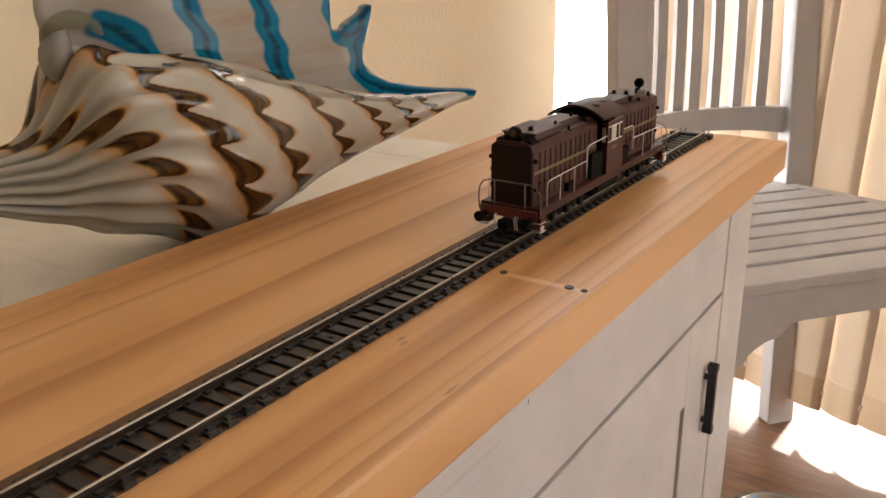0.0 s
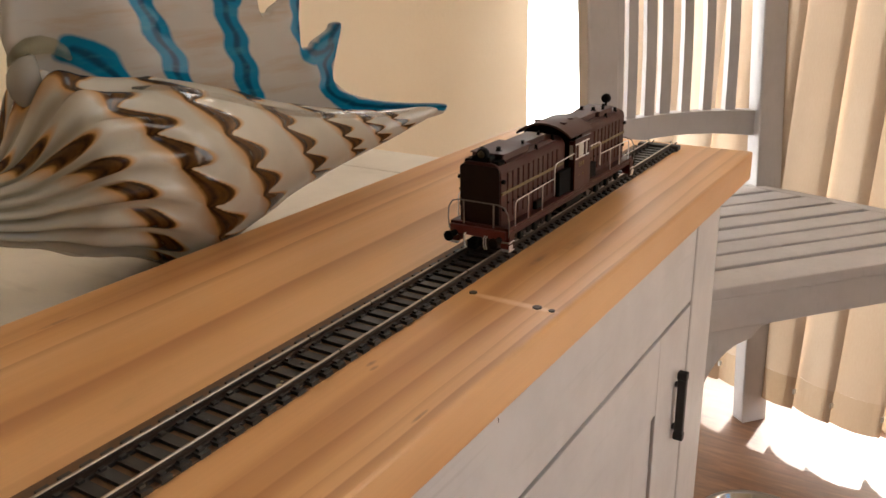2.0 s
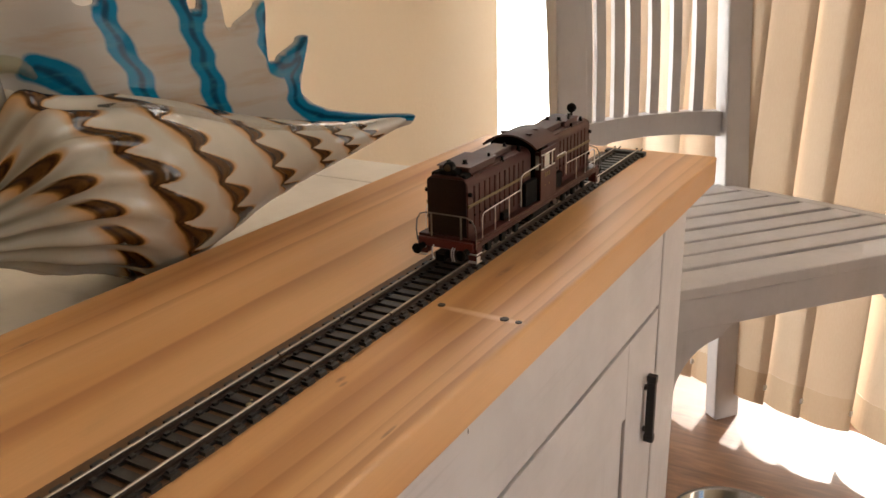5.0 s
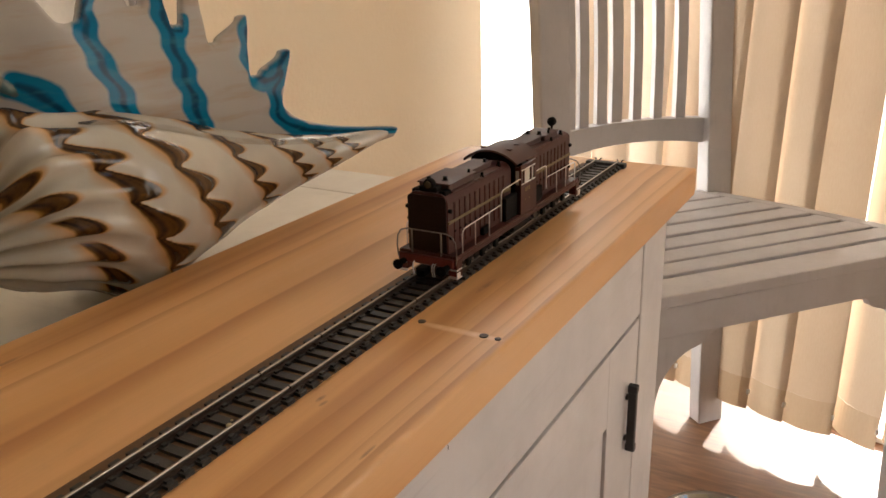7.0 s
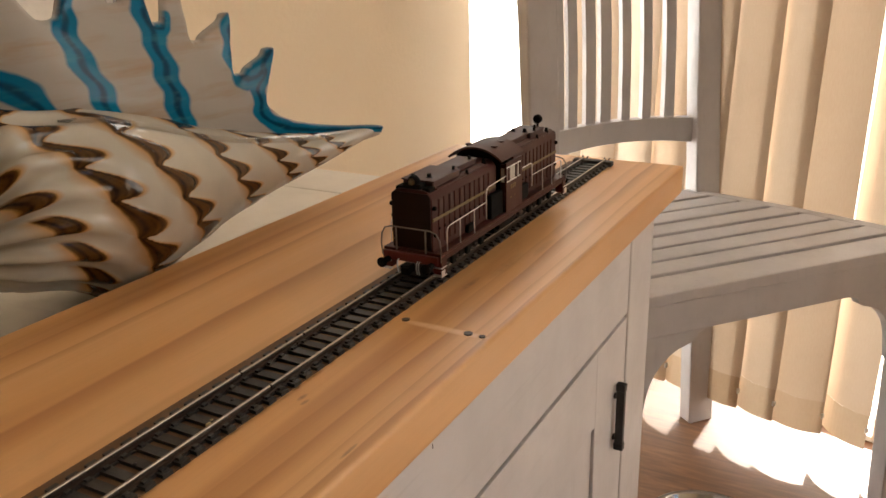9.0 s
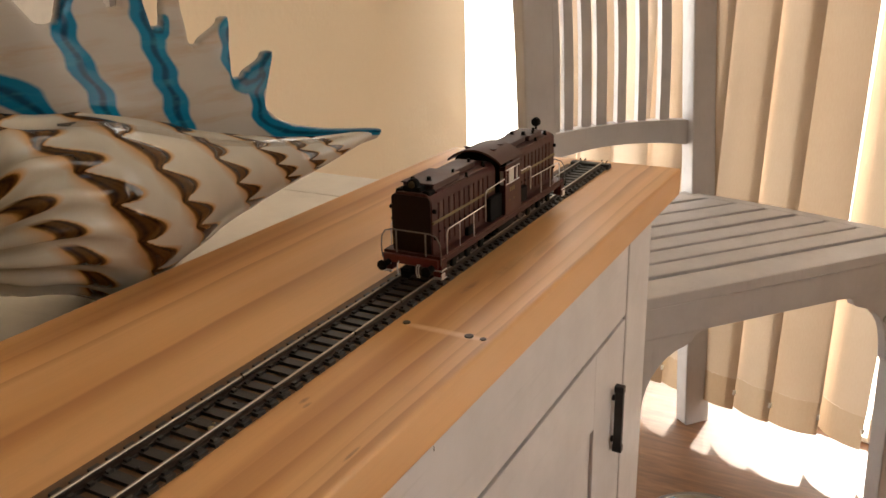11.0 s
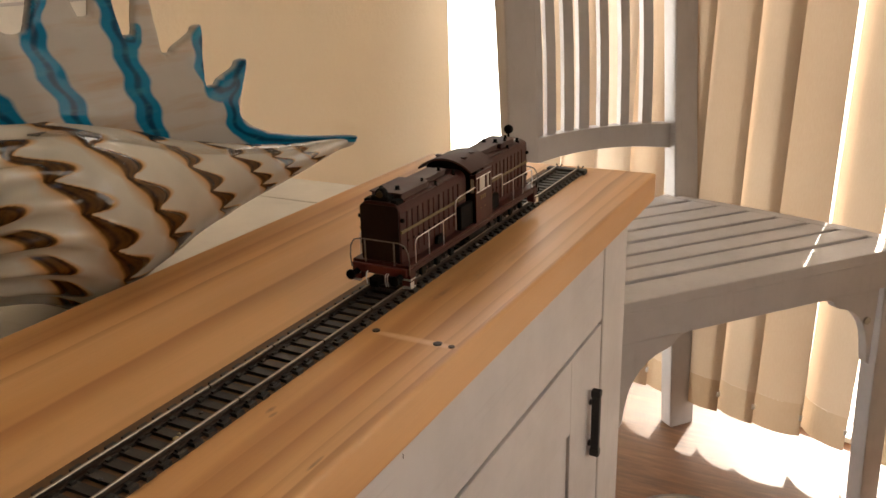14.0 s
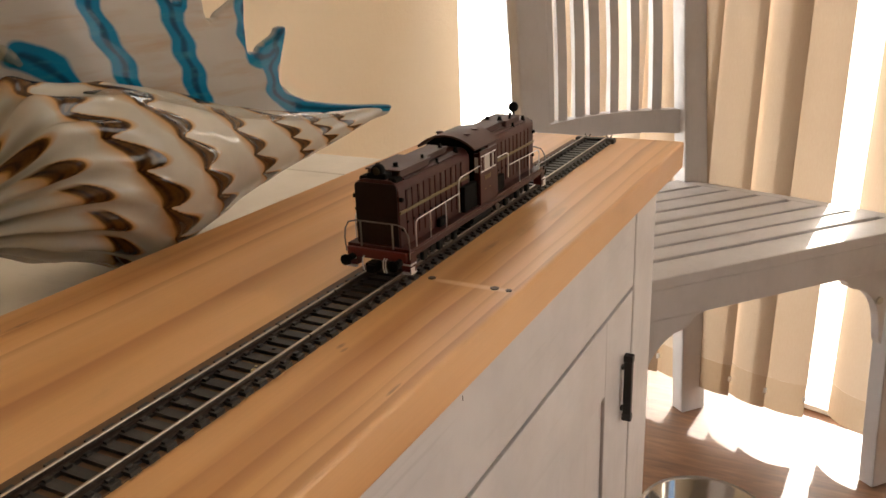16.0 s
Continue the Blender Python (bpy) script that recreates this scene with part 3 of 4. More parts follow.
# ---------------------------------------------------------------- bowl on the floor
def bowl():
    b = thing("steel_bowl", "round stainless steel bowl standing on the floor", "bowl", (0.032, 0.742, 0.0))
    prof = [(0.02, 0.004), (0.070, 0.004), (0.083, 0.012), (0.086, 0.058), (0.091, 0.062), (0.0935, 0.060), (0.0925, 0.0565), (0.089, 0.056), (0.087, 0.02), (0.092, 0.0), (0.02, 0.0)]
    part("bowl_body", turned(prof, 64), M["steel"], b, smooth=True)


chair()
blinds()
bowl()


# ---------------------------------------------------------------- model locomotive
def locomotive():
    """Built with y from its leading end to its rear, z up from the rail tops; millimetre sizes times mm."""
    mm = 0.001
    lo = thing("model_locomotive", "maroon model diesel locomotive with a centre cab roof and silver handrails", "locomotive", (0, 0, RAIL))
    maroon = speckled("maroon_model_paint", (0.046, 0.0105, 0.008), 0.45, 0.0, 900, 0.3, 0.15, 0.0001, Specular_IOR_Level=0.22)
    roofp = speckled("weathered_roof_paint", (0.060, 0.024, 0.018), 0.62, 0.0, 700, 0.35, 0.2, 0.0001, Specular_IOR_Level=0.35)
    # black plastic parts, and the blocks that stand in for shaded recesses
    dark = speckled("black_plastic_and_shade", (0.007, 0.006, 0.0055), 0.85, 0.0, 900, Specular_IOR_Level=0.10)
    bogie_m = speckled("dark_bogie_plastic", (0.010, 0.010, 0.009), 0.8, 0.0, 900, Specular_IOR_Level=0.15)
    # the maroon again, darkened: the backlit end's shade is put into the colour
    end_shade = speckled("shaded_maroon_paint", (0.012, 0.0045, 0.004), 0.5, 0.0, 900, 0.4, Specular_IOR_Level=0.2)
    red = speckled("signal_red_paint", (0.11, 0.013, 0.010), 0.45, 0.0, 900)
    gold = speckled("faded_gold_line", (0.13, 0.088, 0.024), 0.5, 0.0, 900)
    wire = speckled("bright_wire", (0.72, 0.72, 0.73), 0.35, 0.8, 900, 0.1)
    tyre = speckled("worn_wheel_steel", (0.10, 0.09, 0.085), 0.4, 0.8, 900)
    pane = Mat("tinted_cab_glass", (0.75, 0.72, 0.66), 0.08, Transmission_Weight=0.35).m

    def pb(name, x0, x1, y0, y1, z0, z1, m, parent=lo, bev=0.3, label=""):
        return part(name, box(x0 * mm, x1 * mm, y0 * mm, y1 * mm, z0 * mm, z1 * mm, bev * mm, 1), m, parent, label)

    # frame and ends
    pb("footplate", -16.5, 16.5, 4.6, 172.5, 12.0, 13.6, maroon)
    for s in (-1, 1):
        pb("side_sill", s * 16.5 - 0.6, s * 16.5 + 0.4, 9.5, 167, 9.6, 12.1, maroon)
    for yb, d in ((4.6, -1), (172.5, 1)):
        y0, y1 = sorted((yb, yb + d * 2.2))
        pb("buffer_beam", -15.5, 15.5, y0, y1, 8.0, 12.4, red, label="red painted buffer beam")
        for s in (-1, 1):
            st = pb("step_well", s * 14.2 - 2.4, s * 14.2 + 2.4, *sorted((yb - d * 0.2, yb - d * 5.0)), 3.0, 12.0, red, label="red corner step with bright edges")
            pb("step_side", *sorted((s * 16.3, s * 17.0)), *sorted((yb + d * 0.3, yb - d * 5.4)), 1.6, 11.8, maroon, st)
            for z in (2.0, 6.2):
                pb("step_tread", *sorted((s * 12.2, s * 17.3)), *sorted((yb + d * 0.8, yb - d * 1.2)), z, z + 0.6, wire, st, 0.1)
            pb("step_edge", *sorted((s * 16.9, s * 17.4)), *sorted((yb + d * 0.8, yb - d * 4.6)), 2.0, 2.6, wire, st, 0.1)
            pb("step_edge", *sorted((s * 16.9, s * 17.4)), *sorted((yb + d * 0.8, yb - d * 4.6)), 6.4, 7.0, wire, st, 0.1)
            pb("step_plate", *sorted((s * 17.0, s * 17.5)), *sorted((yb + d * 1.0, yb - d * 2.6)), 2.2, 5.4, wire, st, 0.15, "light grey step plate")
            bu = part("buffer", turned([(1.6 * mm, 0), (1.6 * mm, 3.5 * mm), (1.0 * mm, 3.6 * mm), (1.0 * mm, 5.6 * mm), (2.6 * mm, 5.8 * mm), (2.6 * mm, 6.8 * mm), (1.2 * mm, 7.2 * mm)], 16,
                      axis="y", centre=(0, 0, 0)), dark, lo, "black round buffer", smooth=False)
            bu.matrix_basis = pose(s * 12.6 * mm, (yb + d * 2.0) * mm, 8.2 * mm, 0, 0, 0 if d > 0 else 180)
        cp = pb("coupler", -2.6, 2.6, *sorted((yb + d * 1.8, yb + d * 7.5)), 3.6, 7.8, dark, label="black knuckle coupler")
        pb("knuckle", -1.0, 3.4, *sorted((yb + d * 6.8, yb + d * 9.2)), 3.8, 7.4, dark, cp)
        for x, m in ((4.6, wire), (5.8, wire), (-6.4, wire)):
            pts = [(x * mm, (yb + d * 2.2) * mm, 9.0 * mm), (x * mm, (yb + d * 3.6) * mm, 8.2 * mm), ((x + 0.2) * mm, (yb + d * 4.2) * mm, 5.6 * mm), ((x + 0.4) * mm, (yb + d * 3.6) * mm, 2.6 * mm)]
            part("brake_hose", rod(pts, 0.34 * mm, 6), m, lo, "grey air hose")

    # hoods
    def hood_outline(hw, z0, z1, r=5.4):
        return ([(-hw * mm, z0 * mm), (hw * mm, z0 * mm)] + [(a * mm, b * mm) for a, b in arc(hw - r, z1 - r, r, 0, 82, 8)]
                + [(a * mm, b * mm) for a, b in arc(-hw + r, z1 - r, r, 98, 180, 8)])
    for name, y0, y1, front in (("front_hood", 5.8, 79, True), ("rear_hood", 102, 168, False)):
        hd = part(name, prism(hood_outline(11.5, 13.6, 44.6), "y", y0 * mm, y1 * mm, 0.5 * mm), maroon, lo)
        # raised end face with its doors
        e = y0 if front else y1
        d = -1 if front else 1
        part("end_face", prism(hood_outline(11.0, 14.5, 43.2, 2.2), "y", *sorted((e * mm, (e + d * 0.7) * mm)), 0.25 * mm), end_shade, hd, "end face in darkened maroon, shade put into its colour")
        for s in (-1, 1):
            for k in range(int((y1 - y0 - 8) / 5.6)):
                y = y0 + 6 + k * 5.6
                pb("door_rib", *sorted((s * 11.4, s * 12.0)), y, y + 0.9, 16.5, 39.5, maroon, hd, 0.2)
                if k % 2 == 0:
                    pb("louvre_panel", *sorted((s * 11.4, s * 11.75)), y + 1.6, y + 4.8, 31.5, 39, roofp, hd, 0.1)
                pb("hinge", *sorted((s * 11.8, s * 12.3)), y - 0.2, y + 1.1, 24, 25, dark, hd, 0.1)
            pb("gold_line", *sorted((s * 11.4, s * 12.12)), y0 + 0.3, y1 - (2.5 if front else 0.3), 29.3, 30.7, gold, hd, 0.05, "thin faded gold lining")
            # marker lamps at the end corners
            part("marker_lamp", turned([(1.1 * mm, 0), (1.1 * mm, 1.8 * mm), (0.6 * mm, 2.0 * mm)], 10, axis="x", centre=(0, 0, 0)), dark, hd).matrix_basis = pose(s * 11.1 * mm, (e - d * 1.4) * mm, 36.0 * mm, 0, 0, 0 if s > 0 else 180)
            part("marker_lamp", turned([(0.9 * mm, 0), (0.9 * mm, 1.4 * mm), (0.5 * mm, 1.6 * mm)], 10, axis="x", centre=(0, 0, 0)), dark, hd).matrix_basis = pose(s * 11.1 * mm, (e - d * 2.0) * mm, 22.0 * mm, 0, 0, 0 if s > 0 else 180)
        # headlamp in its cowl at the end of the roof
        if front:
            cowl = pb("headlamp_cowl", -5.0, 5.0, e + 0.8, e + 7.0, 44.6, 47.2, dark, hd, 0.5)
            part("headlamp", turned([(0.4 * mm, -2.4 * mm), (2.5 * mm, -2.3 * mm), (2.9 * mm, -1.4 * mm), (2.9 * mm, 1.2 * mm), (1.8 * mm, 2.6 * mm)], 20, axis="y", centre=(0, (e + 3.2) * mm, 48.2 * mm)), dark, cowl, smooth=True)
            part("lens", turned([(0.3 * mm, -2.9 * mm), (1.6 * mm, -2.75 * mm), (2.1 * mm, -2.3 * mm)], 20, axis="y", centre=(0, (e + 3.2) * mm, 48.2 * mm)), Mat("amber_lens", (0.06, 0.045, 0.025), 0.1).m, cowl, "amber tinted headlamp lens", smooth=True)
            for s in (-1, 1):
                pb("roof_vent", *sorted((s * 5.4, s * 9.6)), e + 1.2, e + 8.2, 41.8, 45.4, dark, hd, 0.6)
        else:
            part("horn_stem", rod([(0, (e - 3.0) * mm, 45.0 * mm), (0, (e - 3.0) * mm, 49.5 * mm)], 0.8 * mm, 8), dark, hd)
            part("round_headlamp", turned([(0.6 * mm, -2.4 * mm), (2.3 * mm, -2.1 * mm), (2.9 * mm, -1.0 * mm), (2.9 * mm, 1.0 * mm), (2.3 * mm, 2.1 * mm), (0.6 * mm, 2.4 * mm)], 20, axis="y", centre=(0, (e - 3.0) * mm, 50.6 * mm)), dark, hd, "black round headlamp on the roof", smooth=True)
        # raised roof hatches
        a0, a1, a2 = (13, 41, 66) if front else (110, 135, 156)
        h1 = pb("roof_hatch", -8.6, 8.6, a0, a1, 44.0, 47.2, roofp, hd, 0.4) if front else pb("roof_hatch", -5.6, 5.6, a0, a1, 44.0, 47.2, roofp, hd, 0.4)
        pb("hatch_lid", *((-9.4, 9.4) if front else (-6.2, 6.2)), a0 - 0.6, a1 + 0.6, 47.2, 47.9, roofp, h1, 0.15)
        h2 = pb("roof_hatch", *((-5.2, 5.2) if front else (-7.6, 7.6)), a1 + 0.7, a2, 44.0, 47.0, roofp, hd, 0.4)
        pb("hatch_lid", *((-5.8, 5.8) if front else (-8.2, 8.2)), a1 + 0.7, a2 + 0.5, 47.0, 47.7, roofp, h2, 0.15)
        for y, x, r, h in ((a0 + 2, -4, 1.0, 50.0), (a0 + 6, 3, 1.1, 49.8), (a1 - 3, 6.5, 0.7, 49.6), (a2 - 4, 3.5, 0.8, 49.6), (a2 + 4, 8.0, 0.9, 46.6), (a1 + 6, 9.6, 0.7, 46.0)):
            if not front and x < 7:
                y = a1 + (y - a0) * 0.4
            part("exhaust_stack" if h > 49.7 else "filler_cap", turned([(r * 1.5 * mm, 43.5 * mm), (r * 1.5 * mm, (h - 1.8) * mm), (r * mm, (h - 1.6) * mm), (r * mm, h * mm), (r * 0.5 * mm, h * mm)], 12, centre=(x * mm, y * mm, 0)), dark, hd)
        # pipe run along the hood shoulder
        part("conduit", rod([(9.8 * mm, (y0 + 8) * mm, 43.7 * mm), (9.8 * mm, (y1 - 14) * mm, 43.7 * mm), (10.1 * mm, (y1 - 8) * mm, 43.4 * mm)], 0.45 * mm, 6), maroon, hd)

    # cab
    cab = part("cab", box(-14.0 * mm, 14.0 * mm, 83.5 * mm, 101.0 * mm, 13.6 * mm, 40 * mm), dark, lo, "maroon cab with an arched roof")
    for s in (-1, 1):
        xs = sorted((s * 15.4, s * 16.6))
        pb("cab_side", *xs, 81, 103, 13.6, 31.0, maroon, cab, 0.15)
        pb("cab_side", *xs, 81, 103, 39.6, 42.0, maroon, cab, 0.15)
        ws = ((82.0, 84.6), (86.4, 94.4), (96.4, 99.6))
        cuts = [81] + [v for w in ws for v in w] + [103]
        for a, b in zip(cuts[::2], cuts[1::2]):
            pb("window_post", *xs, a, b, 31.0, 39.6, maroon, cab, 0.1)
        for a, b in ws:
            w = pb("cab_window", *sorted((s * 15.6, s * 16.0)), a, b, 31.0, 39.6, pane, cab, 0.0, "pale lit cab window")
            for z in (31.0, 39.1):
                pb("window_frame", *sorted((s * 16.3, s * 17.0)), a - 0.4, b + 0.4, z, z + 0.5, wire, w, 0.05)
        # the running number, too small to read: three gold bars
        for k in range(3):
            pb("number_bar", *sorted((s * 16.5, s * 16.78)), 86.6 + k * 2.5, 88.4 + k * 2.5, 26.2, 28.6, gold, cab, 0.05)
        for y in (86.5, 92):
            pb("side_plate", *sorted((s * 16.5, s * 16.72)), y, y + 1.3, 21.0, 21.7, gold, cab, 0.05)
    # arched roof with thickness
    outer = arc(0, 26.5, 24.6, 47, 133, 20)
    inner = arc(0, 26.5, 23.5, 133, 47, 20)
    roof = part("cab_roof", prism([(a * mm, b * mm) for a, b in outer + inner], "y", 75.0 * mm, 104.5 * mm), roofp, cab, "arched maroon cab roof")
    for y, x in ((84, 8), (84, -8), (97, 6)):
        part("roof_vent_cap", turned([(1.2 * mm, 47.6 * mm), (1.2 * mm, 50.0 * mm), (1.9 * mm, 50.1 * mm), (1.9 * mm, 50.8 * mm)], 12, centre=(x * mm, y * mm, 0)), roofp, roof)
    bulk = prism([(a * mm, b * mm) for a, b in [(-16.2, 40), (16.2, 40)] + arc(0, 26.5, 23.4, 48, 132, 14)], "y", 83.4 * mm, 84.4 * mm)
    part("bulkhead", bulk, dark, cab)
    for s in (-1, 1):
        pb("bulkhead_side", *sorted((s * 12.6, s * 16.4)), 81.6, 83.4, 13.6, 41.0, maroon, cab, 0.1)
        pb("end_window", *sorted((s * 13.2, s * 15.6)), 81.3, 81.6, 31, 39, pane, cab, 0.0)
        # added black blocks where the walkway only has dark, shaded recesses
        pb("battery_box", *sorted((s * 11.5, s * 14.6)), 66, 81.2, 13.6, 27.0, dark, lo, 0.4, "black equipment box beside the cab")
        pb("battery_box", *sorted((s * 11.5, s * 14.6)), 103.2, 117, 13.6, 22.5, dark, lo, 0.4, "black equipment box behind the cab")
        pb("tool_box", *sorted((s * 11.5, s * 14.0)), 40, 48, 13.6, 17.8, dark, lo, 0.4)

    # handrails
    def rail(name, pts, r=0.29, m=wire):
        return part(name, rod([(x * mm, y * mm, z * mm) for x, y, z in pts], r * mm, 6), m, lo, "thin silver wire handrail")
    for s in (-1, 1):
        x = s * 16.2
        rail("handrail", [(x, 12, 13.4), (x, 12, 23.0), (x, 12.7, 24.8), (x, 14.5, 25.8), (x, 56, 26.6)])
        rail("handrail", [(x, 56.5, 17), (x, 56.5, 31.5), (x, 57.2, 33.2), (x, 59, 34.2), (x, 81, 34.8)])
        rail("handrail", [(x, 103, 34.2), (x, 116, 34.2), (x, 118, 33.4), (x, 118.6, 31.5), (x, 118.6, 20)])
        rail("handrail", [(x, 119, 26.6), (x, 163, 25.8), (x, 165, 24.8), (x, 165.6, 23), (x, 165.6, 13.4)])
        for y in (26, 42, 135, 150):
            rail("stanchion", [(x, y, 13.4), (x, y, 26.2)], 0.27)
    grey = speckled("dull_handrail_wire", (0.20, 0.18, 0.17), 0.4, 0.6, 900)
    for y, d in ((4.0, -1), (173.1, 1)):
        rail("end_rail", [(-16.8, y, 9.5), (-17.2, y + d * 0.3, 16), (-16.6, y + d * 0.3, 21), (-14.6, y + d * 0.3, 24.2), (-11, y, 25.2), (11, y, 25.2), (14.6, y + d * 0.3, 24.2), (16.6, y + d * 0.3, 21), (17.2, y + d * 0.3, 16), (16.8, y, 9.5)], 0.36, grey)
        for xx in (-8.4, 8.4):
            rail("end_stanchion", [(xx, y, 13.2), (xx, y, 25.2)], 0.45, grey)

    # running gear
    tank = pb("fuel_tank", -13.2, 13.2, 74, 99, 2.6, 9.6, bogie_m, lo, 0.9, "dark fuel tank between the bogies")
    for s in (-1, 1):
        part("air_reservoir", rod([(s * 14.4 * mm, 73 * mm, 7.4 * mm), (s * 14.4 * mm, 96 * mm, 7.4 * mm)], 1.6 * mm, 12), bogie_m, tank)
    sets = []
    for yc in (38.0, 135.0):
        bg = pb("bogie", -9.5, 9.5, yc - 21, yc + 21, 6.5, 11.8, bogie_m, lo, 0.6, "dark three-axle bogie")
        for s in (-1, 1):
            side = [(yc - 23, 8.8), (yc + 23, 8.8), (yc + 23, 6.6), (yc + 19, 4.6), (yc + 9, 5.4), (yc + 4, 3.8), (yc - 4, 3.8), (yc - 9, 5.4), (yc - 19, 4.6), (yc - 23, 6.6)]
            fr = part("bogie_side_frame", prism([(a * mm, b * mm) for a, b in side], "x", *sorted((s * 11.6 * mm, s * 13.2 * mm)), 0.25 * mm), bogie_m, bg)
            for dy in (-16, 0, 16):
                pb("axle_box", *sorted((s * 12.8, s * 15.0)), yc + dy - 2, yc + dy + 2, 3.4, 7.8, bogie_m, fr, 0.5)
            for dy in (-8, 8):
                sp = [((s * 13.9) * mm, (yc + dy + 1.3 * math.cos(a * 0.9)) * mm, (4.4 + a * 0.14) * mm) for a in range(28)]
                part("spring", rod(sp, 0.3 * mm, 5), bogie_m, fr)
        for dy in (-16, 0, 16):
            ws = part("wheelset", rod([(-8 * mm, 0, 0), (8 * mm, 0, 0)], 1.2 * mm, 10), tyre, lo)
            ws.location = (0, (yc + dy) * mm, 5.9 * mm)
            for s in (-1, 1):
                prof = [(1.6 * mm, s * 7.0 * mm), (6.5 * mm, s * 7.2 * mm), (6.5 * mm, s * 7.9 * mm), (5.9 * mm, s * 8.1 * mm), (5.85 * mm, s * 10.2 * mm), (4.8 * mm, s * 10.3 * mm), (4.6 * mm, s * 9.6 * mm), (1.6 * mm, s * 9.8 * mm)]
                part("wheel", turned(prof, 28, axis="x"), tyre, ws, "steel wheel with a worn tread")
            sets.append((ws, (yc + dy) * mm, 5.9 * mm))
    return lo, sets


LOCO, WHEELSETS = locomotive()


# ---------------------------------------------------------------- glass conch ornament
SH0 = Vector((-0.178, -0.03, ZW))     # where it rests on the white top


def attribute(k, name):
    n = k.t.nodes.new("ShaderNodeAttribute")
    n.attribute_name = name
    return n.outputs["Fac"]


def shell_body_glass():
    k = Mat("cream_and_brown_glass", rough=0.07, IOR=1.5)
    wob = k.noise(k.coord.outputs["Object"], 90.0, 3)
    d = k.math("ADD", attribute(k, "crescent"), k.math("MULTIPLY", k.math("SUBTRACT", wob, 0.5), 0.16))
    # 0 in the middle of a crescent, 0.5 at its edge; amber shows where the brown thins out
    brown = k.ramp(d, (0.40, (1, 1, 1)), (0.52, (0, 0, 0)))
    rim = k.ramp(d, (0.46, (1, 1, 1)), (0.64, (0.6,) * 3), (1.05, (0, 0, 0)))
    gate = attribute(k, "gate")
    streak = k.noise(k.stretch(90, 30, 90), 4.0, 4)
    rings = k.math("SINE", k.math("MULTIPLY", d, 19.0))
    cloud = k.noise(k.coord.outputs["Object"], 26.0, 4)
    base = k.mix(k.math("MULTIPLY", cloud, 0.75), (0.66, 0.61, 0.525), (0.30, 0.275, 0.225))
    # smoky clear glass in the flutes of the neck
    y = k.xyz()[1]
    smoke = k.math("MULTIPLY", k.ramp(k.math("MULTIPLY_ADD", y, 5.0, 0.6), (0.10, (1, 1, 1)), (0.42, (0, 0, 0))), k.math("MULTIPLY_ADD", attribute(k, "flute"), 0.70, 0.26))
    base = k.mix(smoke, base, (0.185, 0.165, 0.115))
    col = k.mix(k.math("MULTIPLY", rim, k.math("MULTIPLY", gate, 0.85)), base, (0.46, 0.215, 0.030))
    deep = k.mix(k.math("MULTIPLY_ADD", rings, 0.25, k.math("MULTIPLY", streak, 0.7)), (0.018, 0.0065, 0.002), (0.125, 0.050, 0.010))
    col = k.mix(k.math("MULTIPLY", brown, gate), col, deep)
    k.set("Base Color", col)
    k.set("Specular IOR Level", 0.38)
    k.set("Subsurface Weight", 0.12), k.set("Subsurface Radius", (0.01, 0.008, 0.006))
    return k.m


def shell_wing_glass():
    k = Mat("milky_glass_with_blue_bands", rough=0.06)
    soft = k.noise(k.coord.outputs["Object"], 70.0, 3)
    dist = k.math("ADD", attribute(k, "band"), k.math("MULTIPLY", k.math("SUBTRACT", soft, 0.5), 0.35))
    blue = k.ramp(k.math("MULTIPLY", dist, 0.5), (0.40, (1, 1, 1)), (0.52, (0, 0, 0)))
    core = k.ramp(dist, (0.0, (1, 1, 1)), (0.12, (0.85,) * 3), (0.34, (0, 0, 0)))
    smear = k.ramp(k.noise(k.stretch(1, 0.35, 2.6), 34.0, 4), (0.50, (0, 0, 0)), (0.72, (0.75,) * 3))
    base = k.mix(smear, (0.49, 0.46, 0.42), (0.44, 0.30, 0.18))
    bl = k.mix(core, (0.004, 0.18, 0.345), (0.003, 0.05, 0.11))
    glow = k.ramp(k.noise(k.stretch(1, 0.4, 1.5), 120.0, 2), (0.52, (0, 0, 0)), (0.74, (0.5,) * 3))
    bl = k.mix(glow, bl, (0.05, 0.29, 0.38))
    col = k.mix(blue, base, bl)
    # the rim of the glass is clear and pale
    col = k.mix(k.math("MULTIPLY", attribute(k, "edge"), 0.75), col, (0.62, 0.60, 0.55))
    k.set("Base Color", col)
    k.bump(k.noise(k.stretch(1, 0.3, 1.0), 50.0, 2), 0.06, 0.003)
    k.set("Specular IOR Level", 0.18)
    tr = k.t.nodes.new("ShaderNodeBsdfTranslucent")
    k.put(tr.inputs[0], col)
    mx = k.t.nodes.new("ShaderNodeMixShader")
    mx.inputs[0].default_value = 0.20
    k.t.links.new(k.b.outputs[0], mx.inputs[1])
    k.t.links.new(tr.outputs[0], mx.inputs[2])
    k.t.links.new(mx.outputs[0], k.t.nodes["Material Output"].inputs[0])
    return k.m


